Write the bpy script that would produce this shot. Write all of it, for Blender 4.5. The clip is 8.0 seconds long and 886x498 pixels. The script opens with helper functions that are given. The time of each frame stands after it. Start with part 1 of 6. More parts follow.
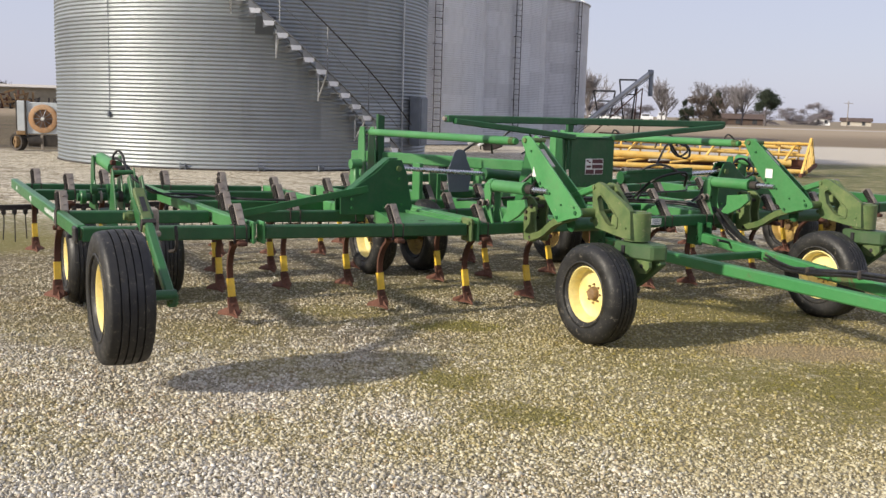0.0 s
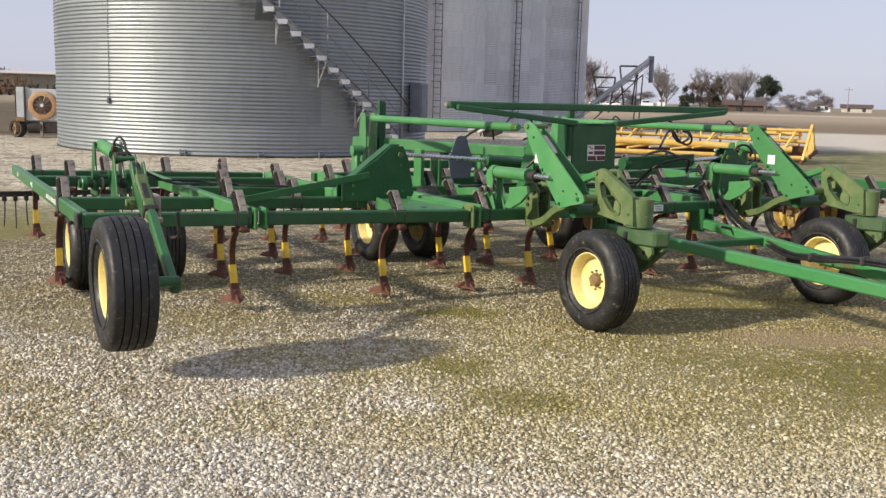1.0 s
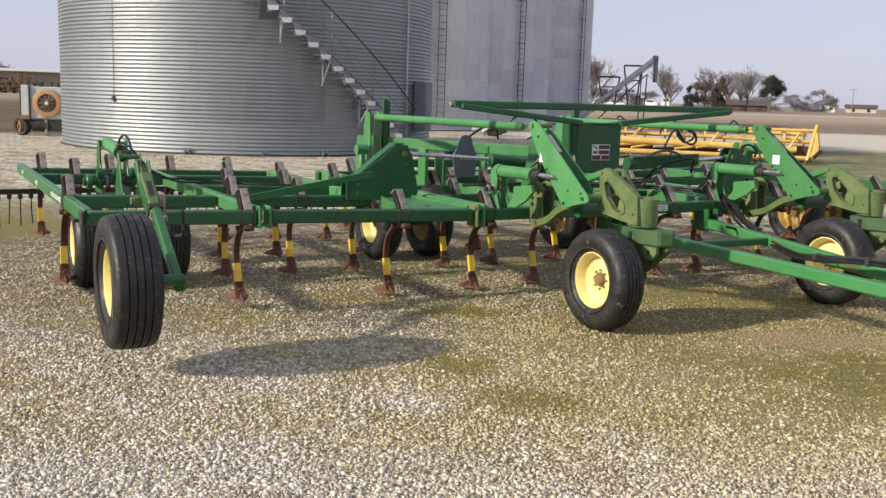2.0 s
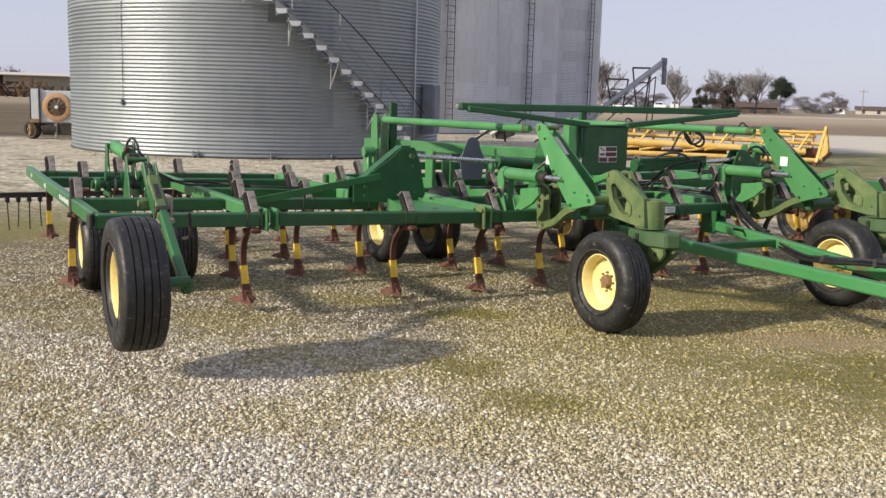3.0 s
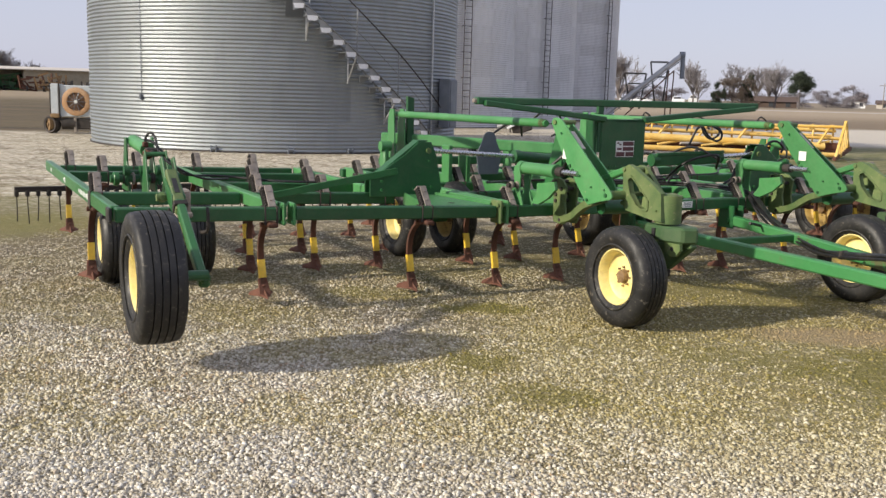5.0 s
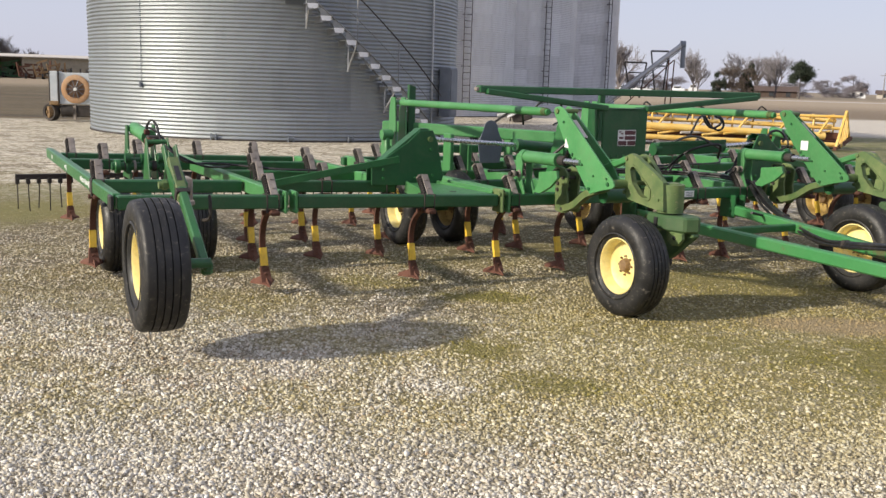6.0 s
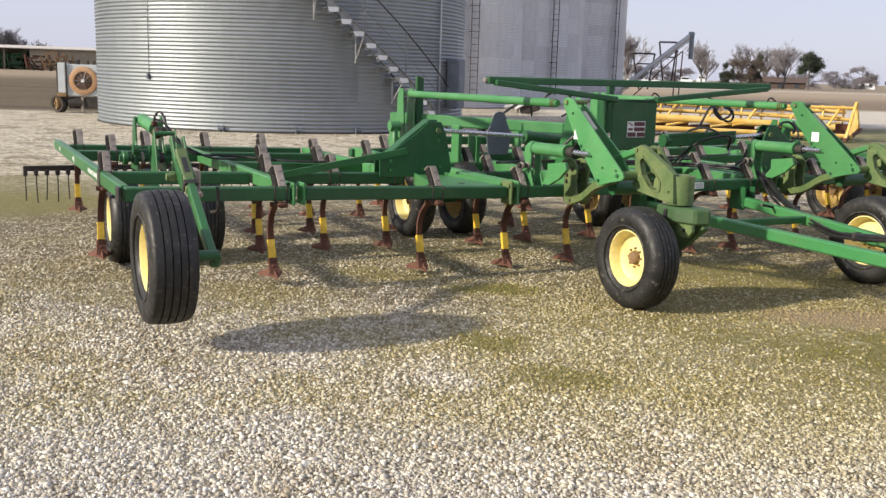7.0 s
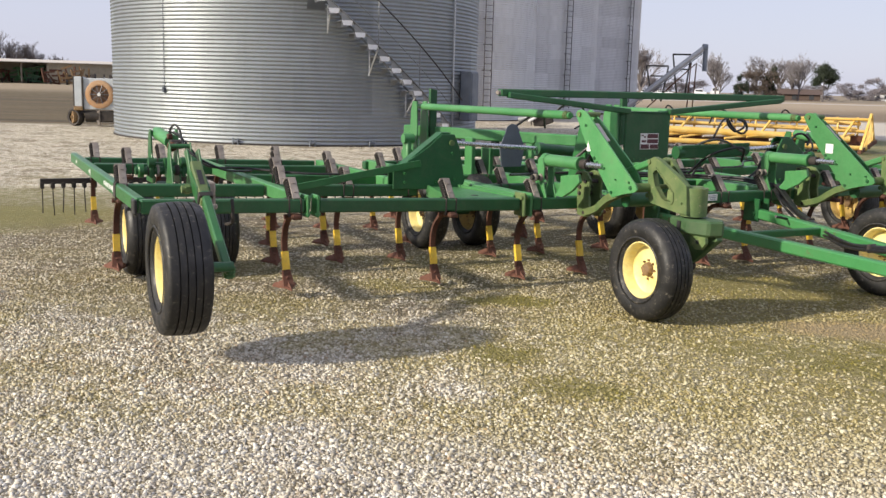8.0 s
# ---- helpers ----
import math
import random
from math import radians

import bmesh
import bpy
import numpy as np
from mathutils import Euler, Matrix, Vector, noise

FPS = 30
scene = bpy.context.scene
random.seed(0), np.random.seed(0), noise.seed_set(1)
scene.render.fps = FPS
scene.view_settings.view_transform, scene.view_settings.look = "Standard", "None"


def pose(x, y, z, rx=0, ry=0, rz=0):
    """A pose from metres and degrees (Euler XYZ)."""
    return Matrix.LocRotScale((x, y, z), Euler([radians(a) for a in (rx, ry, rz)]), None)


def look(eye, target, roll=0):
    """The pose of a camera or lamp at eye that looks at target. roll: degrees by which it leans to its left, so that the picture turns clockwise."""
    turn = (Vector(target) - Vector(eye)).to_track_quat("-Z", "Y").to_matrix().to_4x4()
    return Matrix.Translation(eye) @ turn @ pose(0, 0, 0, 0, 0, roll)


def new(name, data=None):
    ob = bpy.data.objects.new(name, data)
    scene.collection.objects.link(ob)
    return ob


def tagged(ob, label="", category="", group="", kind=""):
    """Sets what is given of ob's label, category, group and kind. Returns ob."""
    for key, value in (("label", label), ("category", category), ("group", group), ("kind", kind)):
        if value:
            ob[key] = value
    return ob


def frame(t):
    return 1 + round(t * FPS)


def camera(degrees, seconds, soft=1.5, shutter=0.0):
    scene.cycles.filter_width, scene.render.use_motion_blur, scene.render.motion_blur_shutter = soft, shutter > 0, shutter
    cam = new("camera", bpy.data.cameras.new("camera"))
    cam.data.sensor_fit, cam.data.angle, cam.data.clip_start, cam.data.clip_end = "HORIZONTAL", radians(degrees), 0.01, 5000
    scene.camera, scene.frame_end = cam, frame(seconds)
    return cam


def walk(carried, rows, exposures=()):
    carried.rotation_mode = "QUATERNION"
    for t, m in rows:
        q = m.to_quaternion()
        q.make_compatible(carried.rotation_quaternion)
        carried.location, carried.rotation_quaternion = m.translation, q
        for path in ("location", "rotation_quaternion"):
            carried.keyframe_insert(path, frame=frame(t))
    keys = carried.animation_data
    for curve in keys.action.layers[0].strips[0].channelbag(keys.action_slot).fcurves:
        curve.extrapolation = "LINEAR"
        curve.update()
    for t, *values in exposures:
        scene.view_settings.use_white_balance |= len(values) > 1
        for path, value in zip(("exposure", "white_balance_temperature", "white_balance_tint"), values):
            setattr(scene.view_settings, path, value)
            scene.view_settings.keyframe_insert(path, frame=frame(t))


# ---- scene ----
# ---------------------------------------------------------------- camera
cam = camera(49.0, 8.0, soft=1.5)
PATH = [  # seconds, x, y, z, yaw, pitch, roll
    (0.0, -0.001, 0.019, 1.705, -1.366, -8.143, 1.589),
    (0.5, -0.012, 0.018, 1.700, -1.302, -8.539, 1.544),
    (1.0, -0.021, 0.024, 1.700, -1.410, -8.918, 1.586),
    (1.5, -0.032, 0.025, 1.701, -1.354, -8.987, 1.709),
    (3.0, -0.010, 0.022, 1.696, -0.675, -8.827, 1.590),
    (3.5, -0.005, 0.010, 1.699, -0.298, -8.706, 1.552),
    (4.0, 0.000, 0.000, 1.700, 0.000, -8.700, 1.500),
    (4.5, 0.000, 0.011, 1.698, 0.317, -8.865, 1.462),
    (6.0, -0.027, 0.011, 1.693, 0.251, -9.825, 1.720),
    (6.5, -0.032, 0.025, 1.688, 0.518, -10.086, 1.737),
    (7.0, -0.037, 0.041, 1.690, 0.666, -10.327, 1.674),
    (7.5, -0.032, 0.011, 1.694, 1.043, -9.998, 1.485),
    (8.0, -0.034, 0.023, 1.689, 1.499, -9.616, 1.518),
]
walk(cam, [(t, pose(x, y, z, 90 + p, 0, w) @ pose(0, 0, 0, 0, 0, r)) for t, x, y, z, w, p, r in PATH],
     exposures=[(0.0, 0.02), (4.6, 0.02), (5.9, 0.04), (6.4, 0.16), (8.0, 0.16)])

# ---------------------------------------------------------------- light
SUN_EL, SUN_TO = 25.0, (-0.902, -0.431)          # height in degrees; way to the sun on the ground
world = bpy.data.worlds.new("world")
scene.world = world
world.use_nodes = True
wn = world.node_tree
sky = wn.nodes.new("ShaderNodeTexSky")
sky.sky_type, sky.sun_disc = "NISHITA", False
sky.sun_elevation = radians(SUN_EL)
sky.sun_rotation = math.atan2(SUN_TO[0], SUN_TO[1])
sky.air_density, sky.dust_density, sky.ozone_density, sky.altitude = 1.0, 1.0, 1.5, 200
wn.nodes["Background"].inputs["Strength"].default_value = 0.122
veil = wn.nodes.new("ShaderNodeMix")             # thin high cloud over the whole sky
veil.data_type = "RGBA"
veil.inputs[0].default_value = 0.80
veil.inputs[7].default_value = (5.0, 5.1, 6.4, 1)
wn.links.new(sky.outputs[0], veil.inputs[6])
wn.links.new(veil.outputs[2], wn.nodes["Background"].inputs["Color"])
sun = new("sun", bpy.data.lights.new("sun", "SUN"))
sun.data.energy, sun.data.angle, sun.data.color = 5.0, radians(2.5), (1.0, 0.905, 0.75)
_e = radians(SUN_EL)
_h = math.hypot(*SUN_TO)
sun.matrix_world = look((0, 0, 30), (-30 * SUN_TO[0] / _h * math.cos(_e), -30 * SUN_TO[1] / _h * math.cos(_e), 30 - 30 * math.sin(_e)))

# ---------------------------------------------------------------- materials
class Nodes:
    """Short hand for one material's node tree."""

    def __init__(self, name):
        self.m = bpy.data.materials.new(name)
        self.m.use_nodes = True
        self.t = self.m.node_tree
        self.bsdf = self.t.nodes["Principled BSDF"]

    def put(self, socket, value):
        if isinstance(value, bpy.types.NodeSocket):
            self.t.links.new(value, socket)
        elif isinstance(value, tuple) and len(value) == 3 and socket.type == "RGBA":
            socket.default_value = (*value, 1)
        else:
            socket.default_value = value

    def node(self, kind, outs=0, mode="", **ins):
        n = self.t.nodes.new(kind)
        if mode and kind == "ShaderNodeMath":
            n.operation = mode
        elif mode:
            n.interpolation_type = mode
        for k, v in ins.items():
            k = k.replace("_", " ")
            self.put(n.inputs[int(k[1:])] if k[0] == "i" and k[1:].isdigit() else n.inputs[k], v)
        return n.outputs[outs]

    def pos(self):
        return self.node("ShaderNodeTexCoord", 3)

    def noise(self, scale, detail=4.0, rough=0.6, vec=None, dist=0.0):
        return self.node("ShaderNodeTexNoise", 0, Vector=vec or self.pos(), Scale=scale, Detail=detail, Roughness=rough, Distortion=dist)

    def math(self, op, a, b=0.0, c=0.0):
        return self.node("ShaderNodeMath", 0, op, i0=a, i1=b, i2=c)

    def ramp(self, x, a, b, lo=0.0, hi=1.0):
        return self.node("ShaderNodeMapRange", 0, "SMOOTHSTEP", Value=x, From_Min=a, From_Max=b, To_Min=lo, To_Max=hi)

    def mix(self, f, a, b):
        n = self.t.nodes.new("ShaderNodeMix")
        n.data_type = "RGBA"
        self.put(n.inputs[0], f)
        self.put(n.inputs[6], a)
        self.put(n.inputs[7], b)
        return n.outputs[2]

    def random(self):
        return self.node("ShaderNodeObjectInfo", 5)

    def island(self):
        return self.node("ShaderNodeNewGeometry", 8)

    def bump(self, h, strength=0.3, distance=0.01):
        return self.node("ShaderNodeBump", 0, Height=h, Strength=strength, Distance=distance)

    def done(self, color, rough, metal=0.0, normal=None, **more):
        self.put(self.bsdf.inputs["Base Color"], color)
        self.put(self.bsdf.inputs["Roughness"], rough)
        self.put(self.bsdf.inputs["Metallic"], metal)
        if normal:
            self.put(self.bsdf.inputs["Normal"], normal)
        for k, v in more.items():
            self.put(self.bsdf.inputs[k.replace("_", " ")], v)
        return self.m


def surface(name, a, b, rough=0.5, metal=0.0, big=2.5, fine=40.0, wear=None, wear_at=0.66, bump=0.15, jitter=0.12, grime_by=1.0):
    """A worn surface: two tones over patches, fine grain, spots of wear, a tone of its own for each piece."""
    n = Nodes(name)
    patches = n.ramp(n.noise(big, 5), 0.35, 0.68)
    grain = n.noise(fine, 3, 0.7)
    col = n.mix(patches, a, b)
    col = n.mix(n.ramp(grain, 0.3, 0.8, 0.0, 0.35), col, tuple(min(1, 0.5 * (x + y) * 1.35) for x, y in zip(a, b)))
    if wear:
        col = n.mix(n.ramp(n.noise(big * 4.3, 6, 0.75), wear_at, wear_at + 0.07, 0, 0.85), col, wear)
    speck = n.ramp(n.noise(fine * 2.2, 2, 0.6), 0.62, 0.72, 0.0, 0.30 * grime_by)
    film = n.ramp(n.noise(big * 2.1, 6, 0.8, None, 0.8), 0.42, 0.72, 0.0, 0.28 * grime_by)
    grime = tuple(0.42 * x + 0.58 * y for x, y in zip(b, (0.15, 0.13, 0.09)))
    col = n.mix(n.math("MAXIMUM", speck, film), col, grime)
    tone = n.math("MULTIPLY_ADD", n.random(), 2 * jitter, 1 - jitter)
    h = n.node("ShaderNodeHueSaturation", 0, Value=tone, Color=col)
    r = n.ramp(grain, 0.2, 0.8, rough * 0.8, min(1, rough * 1.25))
    return n.done(h, r, metal, n.bump(grain, bump, 0.004))


GREEN = surface("green_paint", (0.017, 0.110, 0.029), (0.028, 0.150, 0.042), 0.36, wear=(0.15, 0.17, 0.09), wear_at=0.70, bump=0.08)
GREEN_DARK = surface("dark_green_paint", (0.010, 0.074, 0.023), (0.017, 0.102, 0.031), 0.40, wear=(0.10, 0.12, 0.06), wear_at=0.71, bump=0.08)
GREEN_FADED = surface("faded_green_paint", (0.046, 0.196, 0.060), (0.080, 0.252, 0.090), 0.42, wear=(0.30, 0.30, 0.16), wear_at=0.66, bump=0.08)
OLIVE = surface("dusty_green_casting", (0.068, 0.124, 0.038), (0.142, 0.184, 0.066), 0.60, big=5, wear=(0.28, 0.25, 0.15), wear_at=0.60, bump=0.3)
DRAWBAR = surface("scuffed_drawbar_paint", (0.036, 0.175, 0.052), (0.060, 0.220, 0.076), 0.42, big=0.55, wear=(0.105, 0.085, 0.045), wear_at=0.57, bump=0.1)
DUSTY_GREEN = surface("dusty_green_paint", (0.032, 0.085, 0.028), (0.060, 0.115, 0.042), 0.55, big=4, wear=(0.16, 0.15, 0.08), wear_at=0.64, bump=0.2)
HUB_RUST = surface("rusty_hub", (0.15, 0.085, 0.036), (0.27, 0.175, 0.08), 0.7, big=20, bump=0.3)
YELLOW = surface("yellow_rim_paint", (0.80, 0.64, 0.22), (0.86, 0.74, 0.36), 0.42, big=6, wear=(0.42, 0.27, 0.09), wear_at=0.68, bump=0.1)
YELLOW_DUSTY = surface("dusty_yellow_rim", (0.46, 0.31, 0.09), (0.56, 0.40, 0.14), 0.6, big=8, wear=(0.20, 0.12, 0.05), wear_at=0.55, bump=0.2)
YELLOW_OLD = surface("weathered_yellow_paint", (0.70, 0.42, 0.075), (0.78, 0.56, 0.19), 0.55, wear=(0.28, 0.12, 0.05), wear_at=0.60)
YELLOW_BAND = surface("yellow_band_paint", (0.74, 0.46, 0.03), (0.80, 0.55, 0.07), 0.5, big=9, wear=(0.25, 0.12, 0.04), wear_at=0.62)
RUST = surface("rusted_steel", (0.060, 0.023, 0.014), (0.115, 0.044, 0.024), 0.8, 0.1, big=7, fine=70, wear=(0.05, 0.03, 0.02), wear_at=0.6, bump=0.4)
RUST_RED = surface("red_brown_sweep_steel", (0.105, 0.040, 0.024), (0.17, 0.070, 0.042), 0.75, 0.1, big=9, fine=70, wear=(0.10, 0.05, 0.03), bump=0.35)
SPRING = surface("weathered_spring_steel", (0.23, 0.200, 0.176), (0.37, 0.325, 0.285), 0.75, 0.2, big=9, wear=(0.14, 0.06, 0.03), wear_at=0.58, bump=0.3)
BLACK = surface("black_rubber_hose", (0.016, 0.016, 0.017), (0.028, 0.027, 0.026), 0.5, bump=0.1)
DARK_IRON = surface("dark_iron", (0.028, 0.025, 0.024), (0.055, 0.045, 0.040), 0.7, 0.3, wear=(0.10, 0.05, 0.03), bump=0.3)
CHROME = surface("dull_chrome", (0.50, 0.51, 0.54), (0.60, 0.61, 0.63), 0.26, 0.9, jitter=0.03, bump=0.03, grime_by=0.25)
GREY_STEEL = surface("grey_steel_plate", (0.13, 0.15, 0.18), (0.18, 0.20, 0.23), 0.5, 0.4)
WHITE = surface("white_decal", (0.78, 0.78, 0.76), (0.70, 0.70, 0.68), 0.5, jitter=0.02)
MAROON = surface("maroon_decal", (0.085, 0.022, 0.030), (0.11, 0.03, 0.04), 0.5, jitter=0.03)
ORANGE = surface("orange_paint", (0.45, 0.24, 0.11), (0.52, 0.34, 0.20), 0.65, big=4, wear=(0.26, 0.11, 0.05), wear_at=0.56)
GALV_DULL = surface("weathered_galvanised", (0.42, 0.43, 0.45), (0.52, 0.53, 0.54), 0.5, 0.75, big=1.2, fine=18)
# stair noses only: sunlight painted in as a paler zinc
SUNLIT_ZINC = surface("sunlit_zinc", (0.66, 0.67, 0.69), (0.74, 0.75, 0.77), 0.5, 0.25)
FAN_THROAT = surface("rusty_fan_throat", (0.10, 0.055, 0.03), (0.17, 0.09, 0.05), 0.8, big=6)
GALV_STAIR = surface("dull_stair_steel", (0.20, 0.21, 0.22), (0.27, 0.28, 0.29), 0.55, 0.6, big=2.0, fine=30)
FAN_GREY = surface("pale_blue_grey_paint", (0.46, 0.50, 0.53), (0.54, 0.57, 0.59), 0.5, big=3, wear=(0.30, 0.22, 0.15), wear_at=0.70)
# distance haze is mixed into this twig colour
HAZE = surface("hazed_winter_twigs", (0.185, 0.168, 0.182), (0.24, 0.220, 0.235), 0.9)
BARK = surface("bare_bark", (0.105, 0.094, 0.095), (0.15, 0.133, 0.133), 0.9, bump=0.4)
TWIG = surface("pale_winter_twigs", (0.150, 0.138, 0.146), (0.20, 0.185, 0.194), 0.9)
LEAF = surface("evergreen_leaf", (0.020, 0.034, 0.020), (0.040, 0.054, 0.028), 0.85)
BRUSH = surface("brown_brush", (0.105, 0.080, 0.062), (0.15, 0.115, 0.09), 0.9)
ROOF = surface("brown_shingle_roof", (0.075, 0.050, 0.040), (0.10, 0.068, 0.055), 0.8)
SIDING = surface("pale_siding", (0.46, 0.42, 0.36), (0.55, 0.51, 0.45), 0.8)
TIN = surface("tan_tin_siding", (0.25, 0.225, 0.165), (0.31, 0.28, 0.21), 0.6, 0.1)
WINDOW_DARK = surface("dark_window", (0.03, 0.035, 0.045), (0.05, 0.055, 0.06), 0.12)
VAN_WHITE = surface("white_vehicle_paint", (0.76, 0.77, 0.79), (0.80, 0.80, 0.80), 0.25)
WOOD_POLE = surface("grey_wood", (0.20, 0.17, 0.14), (0.26, 0.22, 0.18), 0.9)


def tyre_rubber():
    n = Nodes("tyre_rubber")
    dust = n.ramp(n.noise(7, 6, 0.7), 0.42, 0.75, 0.0, 0.38)
    col = n.mix(dust, (0.011, 0.011, 0.011), (0.050, 0.046, 0.040))
    scuff = n.ramp(n.noise(26, 7, 0.82), 0.56, 0.64, 0.0, 0.75)
    col = n.mix(scuff, col, (0.17, 0.15, 0.12))
    g = n.noise(90, 3)
    return n.done(col, n.ramp(n.noise(12, 4), 0.3, 0.7, 0.42, 0.68), 0.0, n.bump(g, 0.35, 0.003))


TYRE = tyre_rubber()


def hose_rubber():
    n = Nodes("black_hose_rubber")
    col = n.mix(n.ramp(n.noise(9, 4), 0.45, 0.75), (0.010, 0.010, 0.011), (0.030, 0.027, 0.023))
    return n.done(col, n.ramp(n.noise(30, 3), 0.3, 0.7, 0.34, 0.55))


HOSE = hose_rubber()


def galvanised(name, light, dark, vary, gloss, metal):
    n = Nodes(name)
    spangle = n.node("ShaderNodeTexVoronoi", 1, Vector=n.pos(), Scale=55.0)
    tone = n.math("MULTIPLY_ADD", n.random(), 2 * vary, 1 - vary)
    streak_at = n.node("ShaderNodeMapping", 0, Vector=n.pos(), Scale=(3.5, 3.5, 0.25))
    streak = n.ramp(n.noise(1.0, 5, 0.65, streak_at), 0.42, 0.75)
    col = n.mix(streak, light, dark)
    col = n.mix(0.05, col, spangle)
    col = n.node("ShaderNodeHueSaturation", 0, Saturation=0.55, Value=tone, Color=col)
    rough = n.ramp(n.node("ShaderNodeTexVoronoi", 1, Vector=n.pos(), Scale=700.0), 0.25, 0.75, *gloss)      # each zinc crystal has a gloss of its own
    return n.done(col, rough, metal)


GALV = galvanised("galvanised_sheet", (0.240, 0.284, 0.310), (0.210, 0.250, 0.275), 0.12, (0.40, 0.70), 0.85)
GALV_NEW = galvanised("newer_galvanised_sheet", (0.57, 0.58, 0.60), (0.49, 0.50, 0.52), 0.07, (0.36, 0.62), 0.85)


MOSS = [  # x, y, half width, half depth, strength of the mossy patches
    (0.22, 6.05, 0.36, 0.38, 1.2), (0.60, 5.34, 0.46, 0.30, 1.2), (0.32, 7.60, 0.42, 0.24, 1.5), (-0.70, 8.05, 0.55, 0.35, 0.8),
    (2.10, 6.35, 1.0, 0.42, 1.0), (2.95, 6.0, 1.35, 0.85, 1.25), (2.75, 5.45, 0.85, 0.45, 1.0), (1.55, 5.75, 0.60, 0.40, 0.65),
    (1.90, 5.15, 0.60, 0.30, 0.7), (1.45, 6.80, 0.50, 0.22, 0.8), (-0.48, 5.60, 0.40, 0.30, 0.45), (-1.55, 7.25, 0.70, 0.40, 0.6),
    (-0.10, 5.00, 0.45, 0.18, 0.4), (-2.45, 6.90, 0.55, 0.30, 0.5), (-2.45, 5.40, 0.35, 0.22, 0.5), (2.6, 8.4, 1.6, 0.8, 0.95),
    (-0.2, 9.2, 1.4, 0.6, 0.55), (-2.2, 8.6, 1.3, 0.7, 0.5), (1.2, 9.9, 1.8, 0.6, 0.6), (-5.2, 11.6, 1.5, 1.0, 1.1), (3.2, 5.2, 0.6, 0.5, 0.6),
]


def moss_mask(n, x, y):
    """Where moss and short grass have come up through the yard's stone."""
    wob = n.math("MULTIPLY", n.math("SUBTRACT", n.noise(2.2, 7, 0.78), 0.5), 2.6)
    total = None
    for cx, cy, rx, ry, amount in MOSS:
        a = n.math("POWER", n.math("DIVIDE", n.math("SUBTRACT", x, cx), rx), 2.0)
        b = n.math("POWER", n.math("DIVIDE", n.math("SUBTRACT", y, cy), ry), 2.0)
        d = n.math("ADD", n.math("SQRT", n.math("ADD", a, b)), wob)
        m = n.ramp(d, 1.35, 0.35, 0.0, amount)
        total = m if total is None else n.math("MAXIMUM", total, m)
    thin = n.math("MULTIPLY", n.ramp(n.math("ADD", n.noise(0.8, 6, 0.7), n.ramp(x, -1.0, 1.6, 0.0, 0.22)), 0.40, 0.64, 0.0, 0.78), n.math("MULTIPLY", n.ramp(y, 3.6, 5.2), n.math("MULTIPLY", n.ramp(y, 24.0, 14.0), n.ramp(y, 8.6, 6.6, 0.40, 1.0))))
    total = n.math("MAXIMUM", total, thin)
    return n.math("MULTIPLY", total, n.ramp(n.noise(16, 5, 0.8), 0.36, 0.58, 0.45, 1.0))


